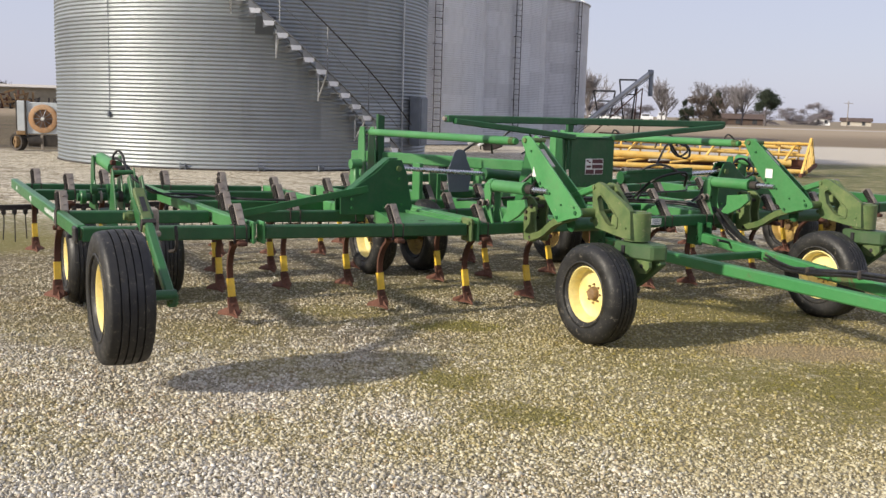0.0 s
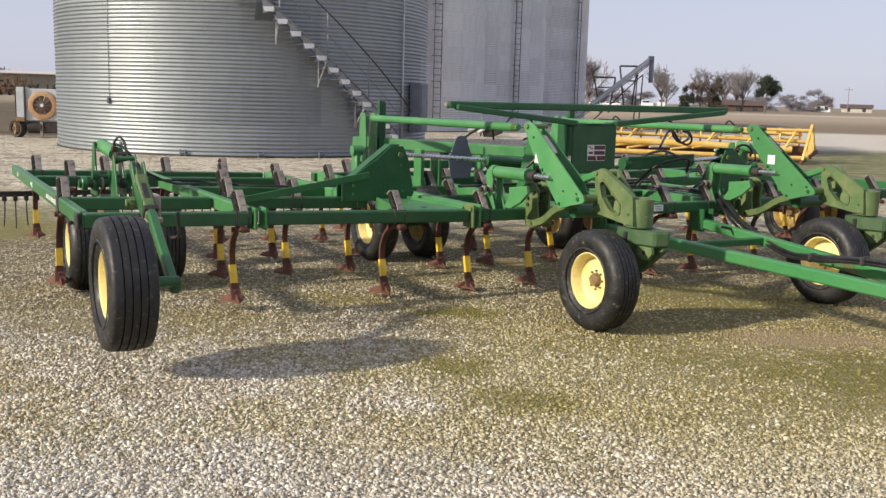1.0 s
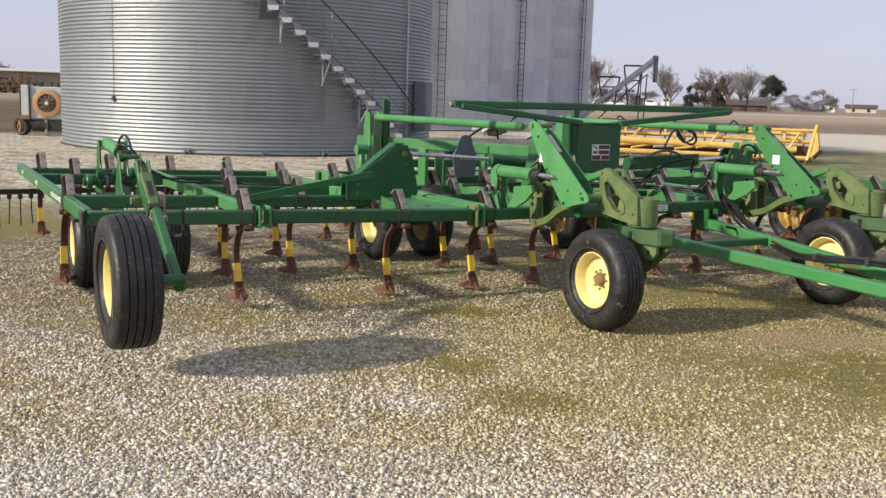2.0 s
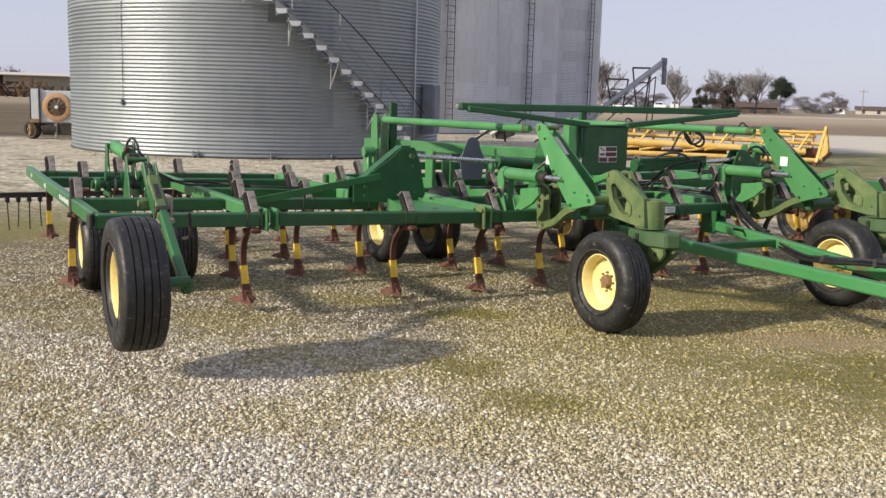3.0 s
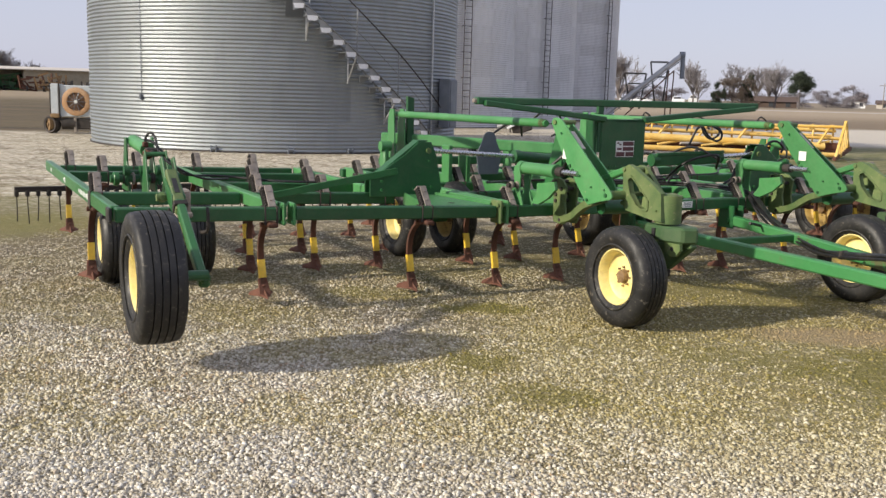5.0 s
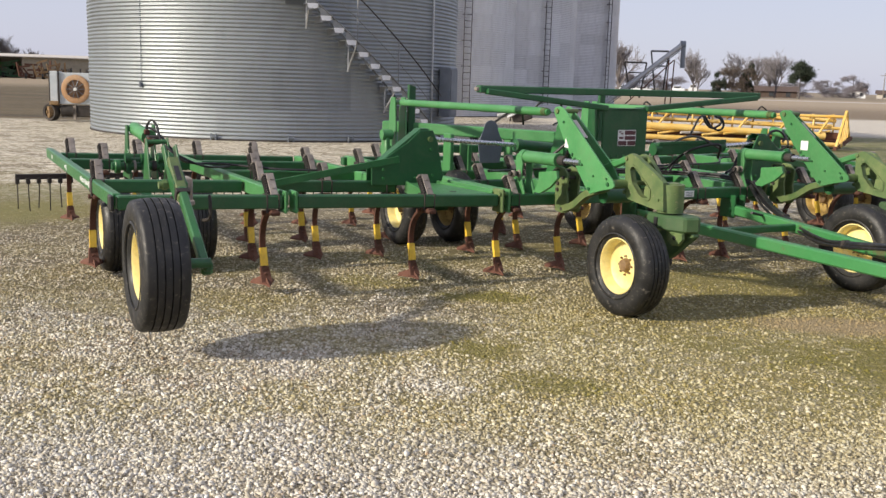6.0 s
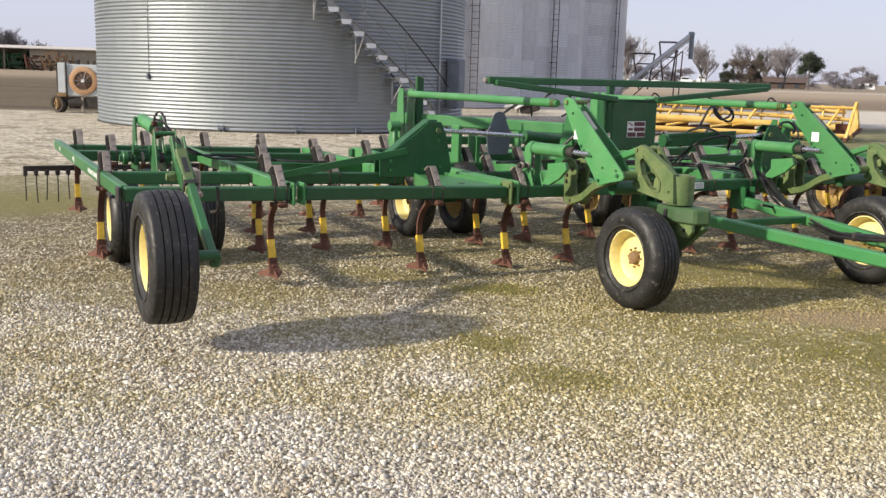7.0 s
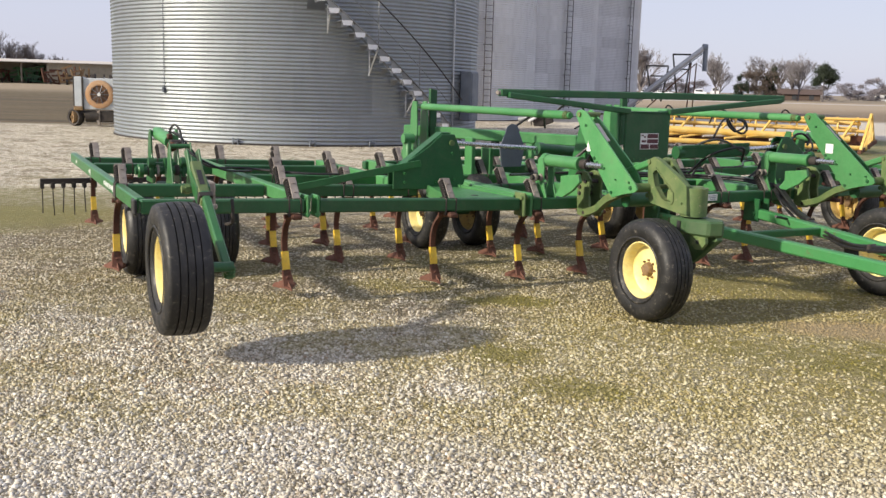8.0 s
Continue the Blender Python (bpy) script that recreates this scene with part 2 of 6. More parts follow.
def ground_material():
    n = Nodes("gravel_yard")
    p = n.pos()
    xyz = n.t.nodes.new("ShaderNodeSeparateXYZ")
    n.put(xyz.inputs[0], p)
    x, y = xyz.outputs[0], xyz.outputs[1]
    wob = n.math("SUBTRACT", n.noise(0.25, 4), 0.5)
    fine = n.math("SUBTRACT", n.noise(1.6, 5, 0.7), 0.5)
    # crushed stone: cells of their own tone, dark gaps
    cell = n.t.nodes.new("ShaderNodeTexVoronoi")
    n.put(cell.inputs["Vector"], p)
    cell.inputs["Scale"].default_value = 54.0
    tone = n.t.nodes.new("ShaderNodeSeparateColor")
    n.put(tone.inputs[0], cell.outputs["Color"])
    warm = n.mix(tone.outputs[1], (0.57, 0.48, 0.315), (0.65, 0.58, 0.43))
    stone = n.mix(n.ramp(tone.outputs[0], 0.0, 1.0), n.mix(0.5, warm, (0.24, 0.20, 0.14)), n.mix(0.6, warm, (0.86, 0.82, 0.73)))
    gap = n.ramp(cell.outputs["Distance"], 0.35, 0.75)
    stone = n.mix(n.math("MULTIPLY", gap, 0.85), stone, (0.070, 0.052, 0.026))
    earth = n.mix(n.noise(5, 5, 0.7), (0.10, 0.080, 0.036), (0.20, 0.160, 0.085))
    bed = n.math("MULTIPLY", n.ramp(y, 13.0, 8.5), n.ramp(n.math("ADD", n.noise(1.3, 7, 0.78), n.ramp(y, 6.6, 8.2, 0.0, 0.09)), 0.42, 0.62, 0.25, 0.85))
    bed = n.math("MULTIPLY", bed, n.ramp(y, 2.2, 3.8, 0.35, 1.0))
    stone = n.mix(bed, stone, earth)
    # uneven darker brown belt between y 5.8 and 12.5
    dark_belt = n.math("MULTIPLY", n.math("MULTIPLY", n.ramp(y, 5.8, 7.4), n.ramp(y, 12.5, 10.5)), n.ramp(n.noise(2.4, 8, 0.8), 0.36, 0.58, 0.10, 0.70))
    stone = n.mix(dark_belt, stone, (0.125, 0.095, 0.050))
    dust = n.ramp(n.noise(0.7, 5, 0.65), 0.4, 0.75, 0.0, 0.25)
    stone = n.mix(dust, stone, (0.42, 0.36, 0.26))
    pale = n.math("MULTIPLY", n.ramp(y, 9, 16), n.ramp(n.noise(0.45, 6, 0.75, None, 1.0), 0.36, 0.58))
    stone = n.mix(n.math("MULTIPLY", pale, 0.75), stone, (0.66, 0.57, 0.41))
    streaky = n.node("ShaderNodeMapping", 0, Vector=p, Scale=(2.6, 0.9, 1.0))
    clods = n.math("MULTIPLY", n.ramp(y, 8.5, 12), n.ramp(n.noise(1.5, 8, 0.85, streaky), 0.47, 0.57, 0.0, 0.85))
    stone = n.mix(clods, stone, (0.17, 0.13, 0.08))
    chips = n.math("MULTIPLY", n.ramp(y, 8.5, 12), n.ramp(n.noise(2.3, 8, 0.85, streaky), 0.56, 0.66, 0.0, 0.7))
    stone = n.mix(chips, stone, (0.74, 0.69, 0.58))
    worn = n.math("MULTIPLY", n.ramp(y, 11, 17), n.ramp(n.noise(0.16, 5, 0.6, None, 0.6), 0.54, 0.64))
    stone = n.mix(n.math("MULTIPLY", worn, 0.55), stone, (0.27, 0.20, 0.13))
    weeds = n.math("MULTIPLY", n.math("MULTIPLY", n.ramp(y, 12, 15), n.ramp(y, 34, 30)), n.ramp(n.math("ADD", n.noise(1.9, 8, 0.82, streaky), n.ramp(x, -6.0, -9.0, 0.0, 0.05)), 0.515, 0.56, 0.0, 0.72))
    stone = n.mix(weeds, stone, n.mix(n.noise(2, 4), (0.20, 0.165, 0.065), (0.115, 0.105, 0.045)))
    far_yard = n.math("MULTIPLY", n.math("MULTIPLY", n.ramp(y, 11.5, 14.5), n.ramp(y, 37.0, 33.0)), n.ramp(x, 9.0, 5.0))
    lumps = n.noise(1.25, 9, 0.80, None, 0.6)
    rubble = n.mix(n.ramp(lumps, 0.43, 0.51), n.mix(n.noise(4.0, 5, 0.75), (0.27, 0.20, 0.115), (0.13, 0.10, 0.05)), n.mix(n.ramp(n.noise(5.0, 6, 0.8), 0.42, 0.58), (0.50, 0.43, 0.30), (0.82, 0.75, 0.60)))
    rubble = n.mix(n.ramp(n.noise(0.9, 7, 0.78), 0.55, 0.63, 0.0, 0.6), rubble, (0.16, 0.15, 0.055))
    rubble = n.mix(n.ramp(n.noise(9.0, 4, 0.8), 0.50, 0.60, 0.0, 0.70), rubble, (0.20, 0.15, 0.085))
    rubble = n.mix(n.ramp(n.noise(13.0, 4, 0.8), 0.54, 0.62, 0.0, 0.65), rubble, (0.86, 0.80, 0.68))
    stone = n.mix(n.math("MULTIPLY", far_yard, 0.88), stone, rubble)
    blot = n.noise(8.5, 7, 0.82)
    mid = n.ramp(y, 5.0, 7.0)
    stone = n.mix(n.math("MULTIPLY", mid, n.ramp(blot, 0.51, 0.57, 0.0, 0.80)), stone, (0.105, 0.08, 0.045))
    stone = n.mix(n.math("MULTIPLY", mid, n.ramp(blot, 0.48, 0.42, 0.0, 0.70)), stone, (0.84, 0.79, 0.67))
    chip = n.t.nodes.new("ShaderNodeTexVoronoi")
    n.put(chip.inputs["Vector"], n.node("ShaderNodeMapping", 0, Vector=p, Scale=(1.0, 0.75, 1.0)))
    chip.inputs["Scale"].default_value = 30.0
    chip.inputs["Randomness"].default_value = 1.0
    flake = n.t.nodes.new("ShaderNodeSeparateColor")
    n.put(flake.inputs[0], chip.outputs["Color"])
    bare_soil = n.mix(n.noise(2.0, 6, 0.7), (0.085, 0.066, 0.034), (0.19, 0.150, 0.085))
    flecks = n.math("MULTIPLY", n.ramp(n.math("ADD", flake.outputs[0], n.math("MULTIPLY", fine, 1.1)), 0.52, 0.66), n.ramp(chip.outputs["Distance"], 0.55, 0.35))
    trodden = n.mix(flecks, bare_soil, n.mix(flake.outputs[1], (0.50, 0.42, 0.27), (0.80, 0.72, 0.56)))
    stone = n.mix(n.math("MULTIPLY", n.math("MULTIPLY", n.ramp(y, 6.2, 7.8), n.ramp(y, 14.5, 11.5)), 0.80), stone, trodden)
    # moss and short grass between the stones
    moss = moss_mask(n, x, y)
    green = n.mix(n.noise(3, 4), (0.30, 0.235, 0.050), (0.185, 0.168, 0.034))
    col = n.mix(n.math("MULTIPLY", moss, 0.88), stone, green)
    col = n.mix(n.ramp(moss, 0.66, 1.15, 0.0, 0.65), col, (0.125, 0.112, 0.028))
    a = n.math("POWER", n.math("DIVIDE", n.math("SUBTRACT", x, 2.85), 0.75), 2.0)
    b = n.math("POWER", n.math("DIVIDE", n.math("SUBTRACT", y, 6.95), 0.30), 2.0)
    bare = n.ramp(n.math("ADD", n.math("SQRT", n.math("ADD", a, b)), n.math("MULTIPLY", fine, 1.5)), 1.2, 0.4, 0.0, 0.8)
    col = n.mix(bare, col, n.mix(n.noise(9, 5), (0.25, 0.180, 0.095), (0.43, 0.335, 0.195)))
    # grass strip at the yard's edge, by the bins and to the right
    far_x = n.ramp(n.math("ADD", x, n.math("MULTIPLY", wob, 6.0)), 5.5, 9.0)
    strip = n.math("MULTIPLY", n.math("MULTIPLY", n.ramp(n.math("ADD", y, n.math("MULTIPLY", fine, 3.0)), 20, 24), n.ramp(y, 41, 36)), far_x)
    turf = n.mix(n.ramp(n.noise(1.1, 6, 0.75), 0.34, 0.58), (0.30, 0.26, 0.13), (0.115, 0.125, 0.034))
    col = n.mix(n.math("MULTIPLY", strip, 0.95), col, turf)
    turf_l = n.math("MULTIPLY", n.ramp(n.math("ADD", x, n.math("MULTIPLY", fine, 1.2)), -4.3, -5.0), n.math("MULTIPLY", n.ramp(n.math("ADD", y, n.math("MULTIPLY", fine, 1.5)), 9.9, 10.6), n.ramp(n.math("ADD", y, fine), 14.8, 13.8)))
    col = n.mix(n.math("MULTIPLY", turf_l, n.ramp(n.noise(7.0, 7, 0.82), 0.38, 0.60, 0.25, 0.90)), col, n.mix(n.noise(4.0, 6, 0.75), (0.25, 0.21, 0.075), (0.115, 0.125, 0.030)))
    # ploughed field on one side, stubble on the other
    left = n.math("MULTIPLY", n.ramp(n.math("ADD", y, n.math("MULTIPLY", wob, 2.0)), 32.5, 34.0), n.ramp(x, -4.0, -6.0))
    rows = n.node("ShaderNodeMapping", 0, Vector=p, Scale=(0.05, 0.55, 1.0))
    soil = n.mix(n.ramp(n.noise(1.0, 7, 0.75, rows), 0.35, 0.65), (0.070, 0.052, 0.023), (0.150, 0.112, 0.055))
    soil = n.mix(n.ramp(n.noise(1.8, 6, 0.8, streaky), 0.52, 0.66, 0.0, 0.5), soil, (0.22, 0.17, 0.11))
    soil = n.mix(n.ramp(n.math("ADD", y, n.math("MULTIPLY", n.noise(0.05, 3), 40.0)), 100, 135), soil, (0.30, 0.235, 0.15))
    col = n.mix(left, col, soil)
    right = n.math("MULTIPLY", n.ramp(n.math("ADD", y, n.math("MULTIPLY", wob, 6.0)), 60.0, 66.0), n.ramp(x, -6.0, -4.0))
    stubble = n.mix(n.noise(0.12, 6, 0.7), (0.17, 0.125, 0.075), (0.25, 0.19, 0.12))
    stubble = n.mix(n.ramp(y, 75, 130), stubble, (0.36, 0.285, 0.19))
    apron = n.math("MULTIPLY", n.ramp(n.math("ADD", y, n.math("MULTIPLY", wob, 5.0)), 37, 41), n.ramp(x, 2, 6))
    col = n.mix(n.math("MULTIPLY", apron, 0.8), col, (0.60, 0.55, 0.46))
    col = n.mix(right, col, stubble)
    road = n.math("MULTIPLY", n.ramp(y, 168, 170), n.ramp(y, 180, 178))
    col = n.mix(n.math("MULTIPLY", road, n.ramp(x, -10, -4)), col, (0.50, 0.47, 0.43))
    col = n.mix(n.ramp(y, 195, 215), col, (0.25, 0.20, 0.13))
    h = n.math("SUBTRACT", 1.0, cell.outputs["Distance"])
    return n.done(col, 0.88, 0.0, n.bump(h, 0.7, 0.018))


GROUND = ground_material()


def stone_material():
    n = Nodes("crushed_stone")
    r = n.island()
    xyz = n.t.nodes.new("ShaderNodeSeparateXYZ")
    n.put(xyz.inputs[0], n.pos())
    x, y = xyz.outputs[0], xyz.outputs[1]
    other = n.node("ShaderNodeTexWhiteNoise", 0, Vector=n.node("ShaderNodeCombineXYZ", 0, X=r, Y=3.7))
    col = n.mix(n.ramp(r, 0.0, 0.50), (0.27, 0.225, 0.148), (0.67, 0.600, 0.465))
    col = n.mix(n.ramp(r, 0.50, 0.97), col, (0.90, 0.865, 0.76))
    col = n.mix(n.ramp(other, 0.72, 0.95, 0.0, 0.55), col, (0.56, 0.53, 0.47))
    col = n.mix(n.ramp(other, 0.06, 0.02, 0.0, 0.8), col, (0.40, 0.25, 0.15))
    col = n.mix(n.ramp(n.noise(2.6, 5, 0.7), 0.60, 0.70, 0.0, 0.40), col, (0.46, 0.30, 0.19))
    col = n.mix(n.ramp(n.math("ADD", n.noise(0.9, 4, 0.6), n.ramp(y, 5.2, 3.8, 0.0, 0.12)), 0.42, 0.70, 0.0, 0.45), col, n.mix(r, (0.40, 0.38, 0.34), (0.84, 0.82, 0.77)))
    col = n.mix(n.ramp(n.noise(60, 3), 0.4, 0.7, 0, 0.30), col, (0.36, 0.31, 0.22))
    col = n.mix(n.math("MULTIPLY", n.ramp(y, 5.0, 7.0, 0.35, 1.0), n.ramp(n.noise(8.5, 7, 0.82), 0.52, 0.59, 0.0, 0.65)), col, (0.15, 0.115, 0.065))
    col = n.mix(n.ramp(n.noise(1.1, 7, 0.72, None, 0.5), 0.53, 0.66, 0.0, 0.42), col, n.mix(r, (0.19, 0.145, 0.08), (0.52, 0.42, 0.275)))
    col = n.mix(n.ramp(n.noise(3.7, 5, 0.7), 0.66, 0.72, 0.0, 0.6), col, n.mix(r, (0.30, 0.15, 0.08), (0.55, 0.36, 0.24)))
    soil = n.math("MULTIPLY", n.ramp(y, 5.7, 7.6), n.ramp(n.noise(3.1, 7, 0.8), 0.38, 0.60, 0.15, 0.75))
    col = n.mix(soil, col, n.mix(r, (0.13, 0.10, 0.055), (0.40, 0.33, 0.21)))
    # drawbar's shade and brown soil, both put into the stones' colour
    shaded_soil = n.math("MULTIPLY", n.math("MULTIPLY", n.ramp(n.math("ADD", y, n.math("MULTIPLY", n.noise(1.5, 5), 1.2)), 6.9, 7.6), n.ramp(x, 0.9, 2.0)), n.ramp(r, 0.55, 0.95, 0.85, 0.25))
    col = n.mix(shaded_soil, col, n.mix(r, (0.070, 0.053, 0.028), (0.24, 0.19, 0.115)))
    # a thin yellow-green film of algae, heavier towards the drawbar's side of the yard
    film = n.ramp(n.math("ADD", n.noise(1.7, 6, 0.75), n.math("ADD", n.ramp(x, -1.2, 1.8, -0.16, 0.12), n.ramp(y, 3.6, 5.0, -0.07, 0.0))), 0.40, 0.66, 0.0, 0.42)
    col = n.mix(film, col, n.mix(r, (0.27, 0.215, 0.085), (0.60, 0.53, 0.30)))
    moss = moss_mask(n, x, y)
    col = n.mix(n.math("MULTIPLY", moss, n.ramp(r, 0.3, 0.9, 0.95, 0.60)), col, n.mix(r, (0.21, 0.170, 0.034), (0.44, 0.37, 0.115)))
    col = n.mix(n.ramp(moss, 0.66, 1.15, 0.0, 0.60), col, (0.145, 0.135, 0.032))
    a = n.math("POWER", n.math("DIVIDE", n.math("SUBTRACT", x, 2.85), 0.75), 2.0)
    b = n.math("POWER", n.math("DIVIDE", n.math("SUBTRACT", y, 6.95), 0.30), 2.0)
    bare = n.ramp(n.math("ADD", n.math("SQRT", n.math("ADD", a, b)), n.math("MULTIPLY", n.noise(1.6, 5, 0.7), 0.8)), 1.6, 0.9, 0.0, 0.85)
    col = n.mix(bare, col, n.mix(n.noise(9, 5), (0.25, 0.180, 0.095), (0.43, 0.335, 0.195)))
    return n.done(col, 0.9, 0.0, n.bump(n.noise(120, 2), 0.25, 0.003), Specular_IOR_Level=0.25)


STONE = stone_material()

# ---------------------------------------------------------------- mesh helpers
def part(name, bm, material, parent=None, label="", loc=(0, 0, 0), turn=None, smooth=False):
    """Links a bmesh (or a mesh that is shared) as one object under parent."""
    if isinstance(bm, bmesh.types.BMesh):
        me = bpy.data.meshes.new(name)
        bmesh.ops.recalc_face_normals(bm, faces=bm.faces)
        bm.to_mesh(me)
        bm.free()
        me.materials.append(material)
        if smooth:
            me.shade_smooth()
            me.set_sharp_from_angle(angle=radians(smooth if smooth > 1 else 40))
    else:
        me = bm
    ob = new(name, me)
    ob.parent = parent
    ob.location = loc
    if turn:
        ob.rotation_euler = [radians(a) for a in turn]
    if label:
        tagged(ob, label=label)
    return ob


def thing(name, label, category, m=None, group="", kind=""):
    ob = new(name)
    ob.empty_display_size = 0.3
    if m:
        ob.matrix_world = m
    return tagged(ob, label, category, group, kind)


def bm_new():
    return bmesh.new()


def box(bm, c, s, m=None, bevel=0.006):
    """A box of size s at c with softened edges; m turns it about its centre."""
    t = bmesh.new()
    bmesh.ops.create_cube(t, size=1.0)
    bmesh.ops.scale(t, vec=s, verts=t.verts)
    if bevel:
        bmesh.ops.bevel(t, geom=t.edges[:], offset=min(bevel, 0.3 * min(s)), segments=1, affect="EDGES")
    mm = Matrix.Translation(c) @ (m.to_4x4() if m else Matrix())
    bmesh.ops.transform(t, matrix=mm, verts=t.verts)
    add(bm, t)
    return bm


def add(bm, t):
    me = bpy.data.meshes.new("tmp")
    t.to_mesh(me)
    t.free()
    bm.from_mesh(me)
    bpy.data.meshes.remove(me)


def beam(bm, p, q, w, h, bevel=0.008):
    """A square tube from p to q, w wide and h high."""
    p, q = Vector(p), Vector(q)
    d = q - p
    x = d.normalized()
    side = Vector((0, 0, 1)).cross(x)
    if side.length < 1e-3:
        side = Vector((0, 1, 0))
    side.normalize()
    up = x.cross(side)
    box(bm, (p + q) / 2, (d.length, w, h), Matrix((x, side, up)).transposed(), bevel)
    return bm


def rod(bm, p, q, r, seg=14, r2=None):
    p, q = Vector(p), Vector(q)
    d = q - p
    t = bmesh.new()
    bmesh.ops.create_cone(t, cap_ends=True, segments=seg, radius1=r, radius2=r if r2 is None else r2, depth=d.length)
    m = Matrix.Translation((p + q) / 2) @ d.to_track_quat("Z", "Y").to_matrix().to_4x4()
    bmesh.ops.transform(t, matrix=m, verts=t.verts)
    add(bm, t)
    return bm


def plate(bm, pts, thick, bevel=0.003):
    """A plate: the flat outline pts, thickened by the vector thick."""
    t = bmesh.new()
    a = [t.verts.new(p) for p in pts]
    f = t.faces.new(a)
    g = bmesh.ops.extrude_face_region(t, geom=[f])
    bmesh.ops.translate(t, vec=thick, verts=[v for v in g["geom"] if isinstance(v, bmesh.types.BMVert)])
    bmesh.ops.recalc_face_normals(t, faces=t.faces)
    if bevel:
        bmesh.ops.bevel(t, geom=t.edges[:], offset=bevel, segments=1, affect="EDGES")
    add(bm, t)
    return bm


def smooth_line(pts, steps=6):
    """A round line through pts."""
    pts = [Vector(p) for p in pts]
    ext = [2 * pts[0] - pts[1], *pts, 2 * pts[-1] - pts[-2]]
    out = []
    for i in range(1, len(ext) - 2):
        a, b, c, d = ext[i - 1:i + 3]
        for k in range(steps):
            t = k / steps
            out.append(0.5 * (2 * b + (c - a) * t + (2 * a - 5 * b + 4 * c - d) * t * t + (3 * b - a - 3 * c + d) * t ** 3))
    return [*out, pts[-1]]


def sweep(bm, line, section, side=None):
    """Draws the outline section, (across, up) pairs, along the line."""
    rings = []
    n = len(line)
    last = None
    for i, p in enumerate(line):
        d = (line[min(i + 1, n - 1)] - line[max(i - 1, 0)]).normalized()
        s = Vector(side) if side else (last - d * last.dot(d) if last else d.orthogonal())
        s = (s - d * s.dot(d)).normalized()
        last = s
        u = d.cross(s)
        rings.append([bm.verts.new(p + s * a + u * b) for a, b in section])
    k = len(section)
    for r, q in zip(rings, rings[1:]):
        for j in range(k):
            bm.faces.new((r[j], r[(j + 1) % k], q[(j + 1) % k], q[j]))
    bm.faces.new(rings[0][::-1])
    bm.faces.new(rings[-1])
    return bm


def circle(r, seg=8):
    return [(r * math.cos(2 * math.pi * i / seg), r * math.sin(2 * math.pi * i / seg)) for i in range(seg)]


def hose(bm, pts, r, seg=8, steps=6):
    return sweep(bm, smooth_line(pts, steps), circle(r, seg))


def lathe(bm, profile, seg=40, axis="x"):
    """Turns (along, radius) pairs round the axis."""
    rings = []
    for a, r in profile:
        ring = []
        for i in range(seg):
            c, s = r * math.cos(2 * math.pi * i / seg), r * math.sin(2 * math.pi * i / seg)
            ring.append(bm.verts.new((a, c, s) if axis == "x" else (c, s, a)))
        rings.append(ring)
    for p, q in zip(rings, rings[1:]):
        for j in range(seg):
            bm.faces.new((p[j], p[(j + 1) % seg], q[(j + 1) % seg], q[j]))
    return bm


def grid_mesh(name, verts, faces, material, smooth=False):
    me = bpy.data.meshes.new(name)
    me.from_pydata(verts, [], faces)
    me.materials.append(material)
    if smooth:
        me.shade_smooth()
    return me

# ---------------------------------------------------------------- ground
def ground():
    bm = bm_new()
    lines_x = [-900, -300, -120, -60, -30, -15, -8, -4, 0, 4, 8, 15, 30, 60, 120, 300, 900]
    lines_y = [-200, -60, -20, 0, 3, 6, 9, 14, 20, 30, 45, 70, 110, 170, 300, 600, 1500]
    vs = [[bm.verts.new((x, y, 0)) for x in lines_x] for y in lines_y]
    for a, b in zip(vs, vs[1:]):
        for i in range(len(lines_x) - 1):
            bm.faces.new((a[i], a[i + 1], b[i + 1], b[i]))
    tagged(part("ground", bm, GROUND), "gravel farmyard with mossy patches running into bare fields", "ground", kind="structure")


ground()


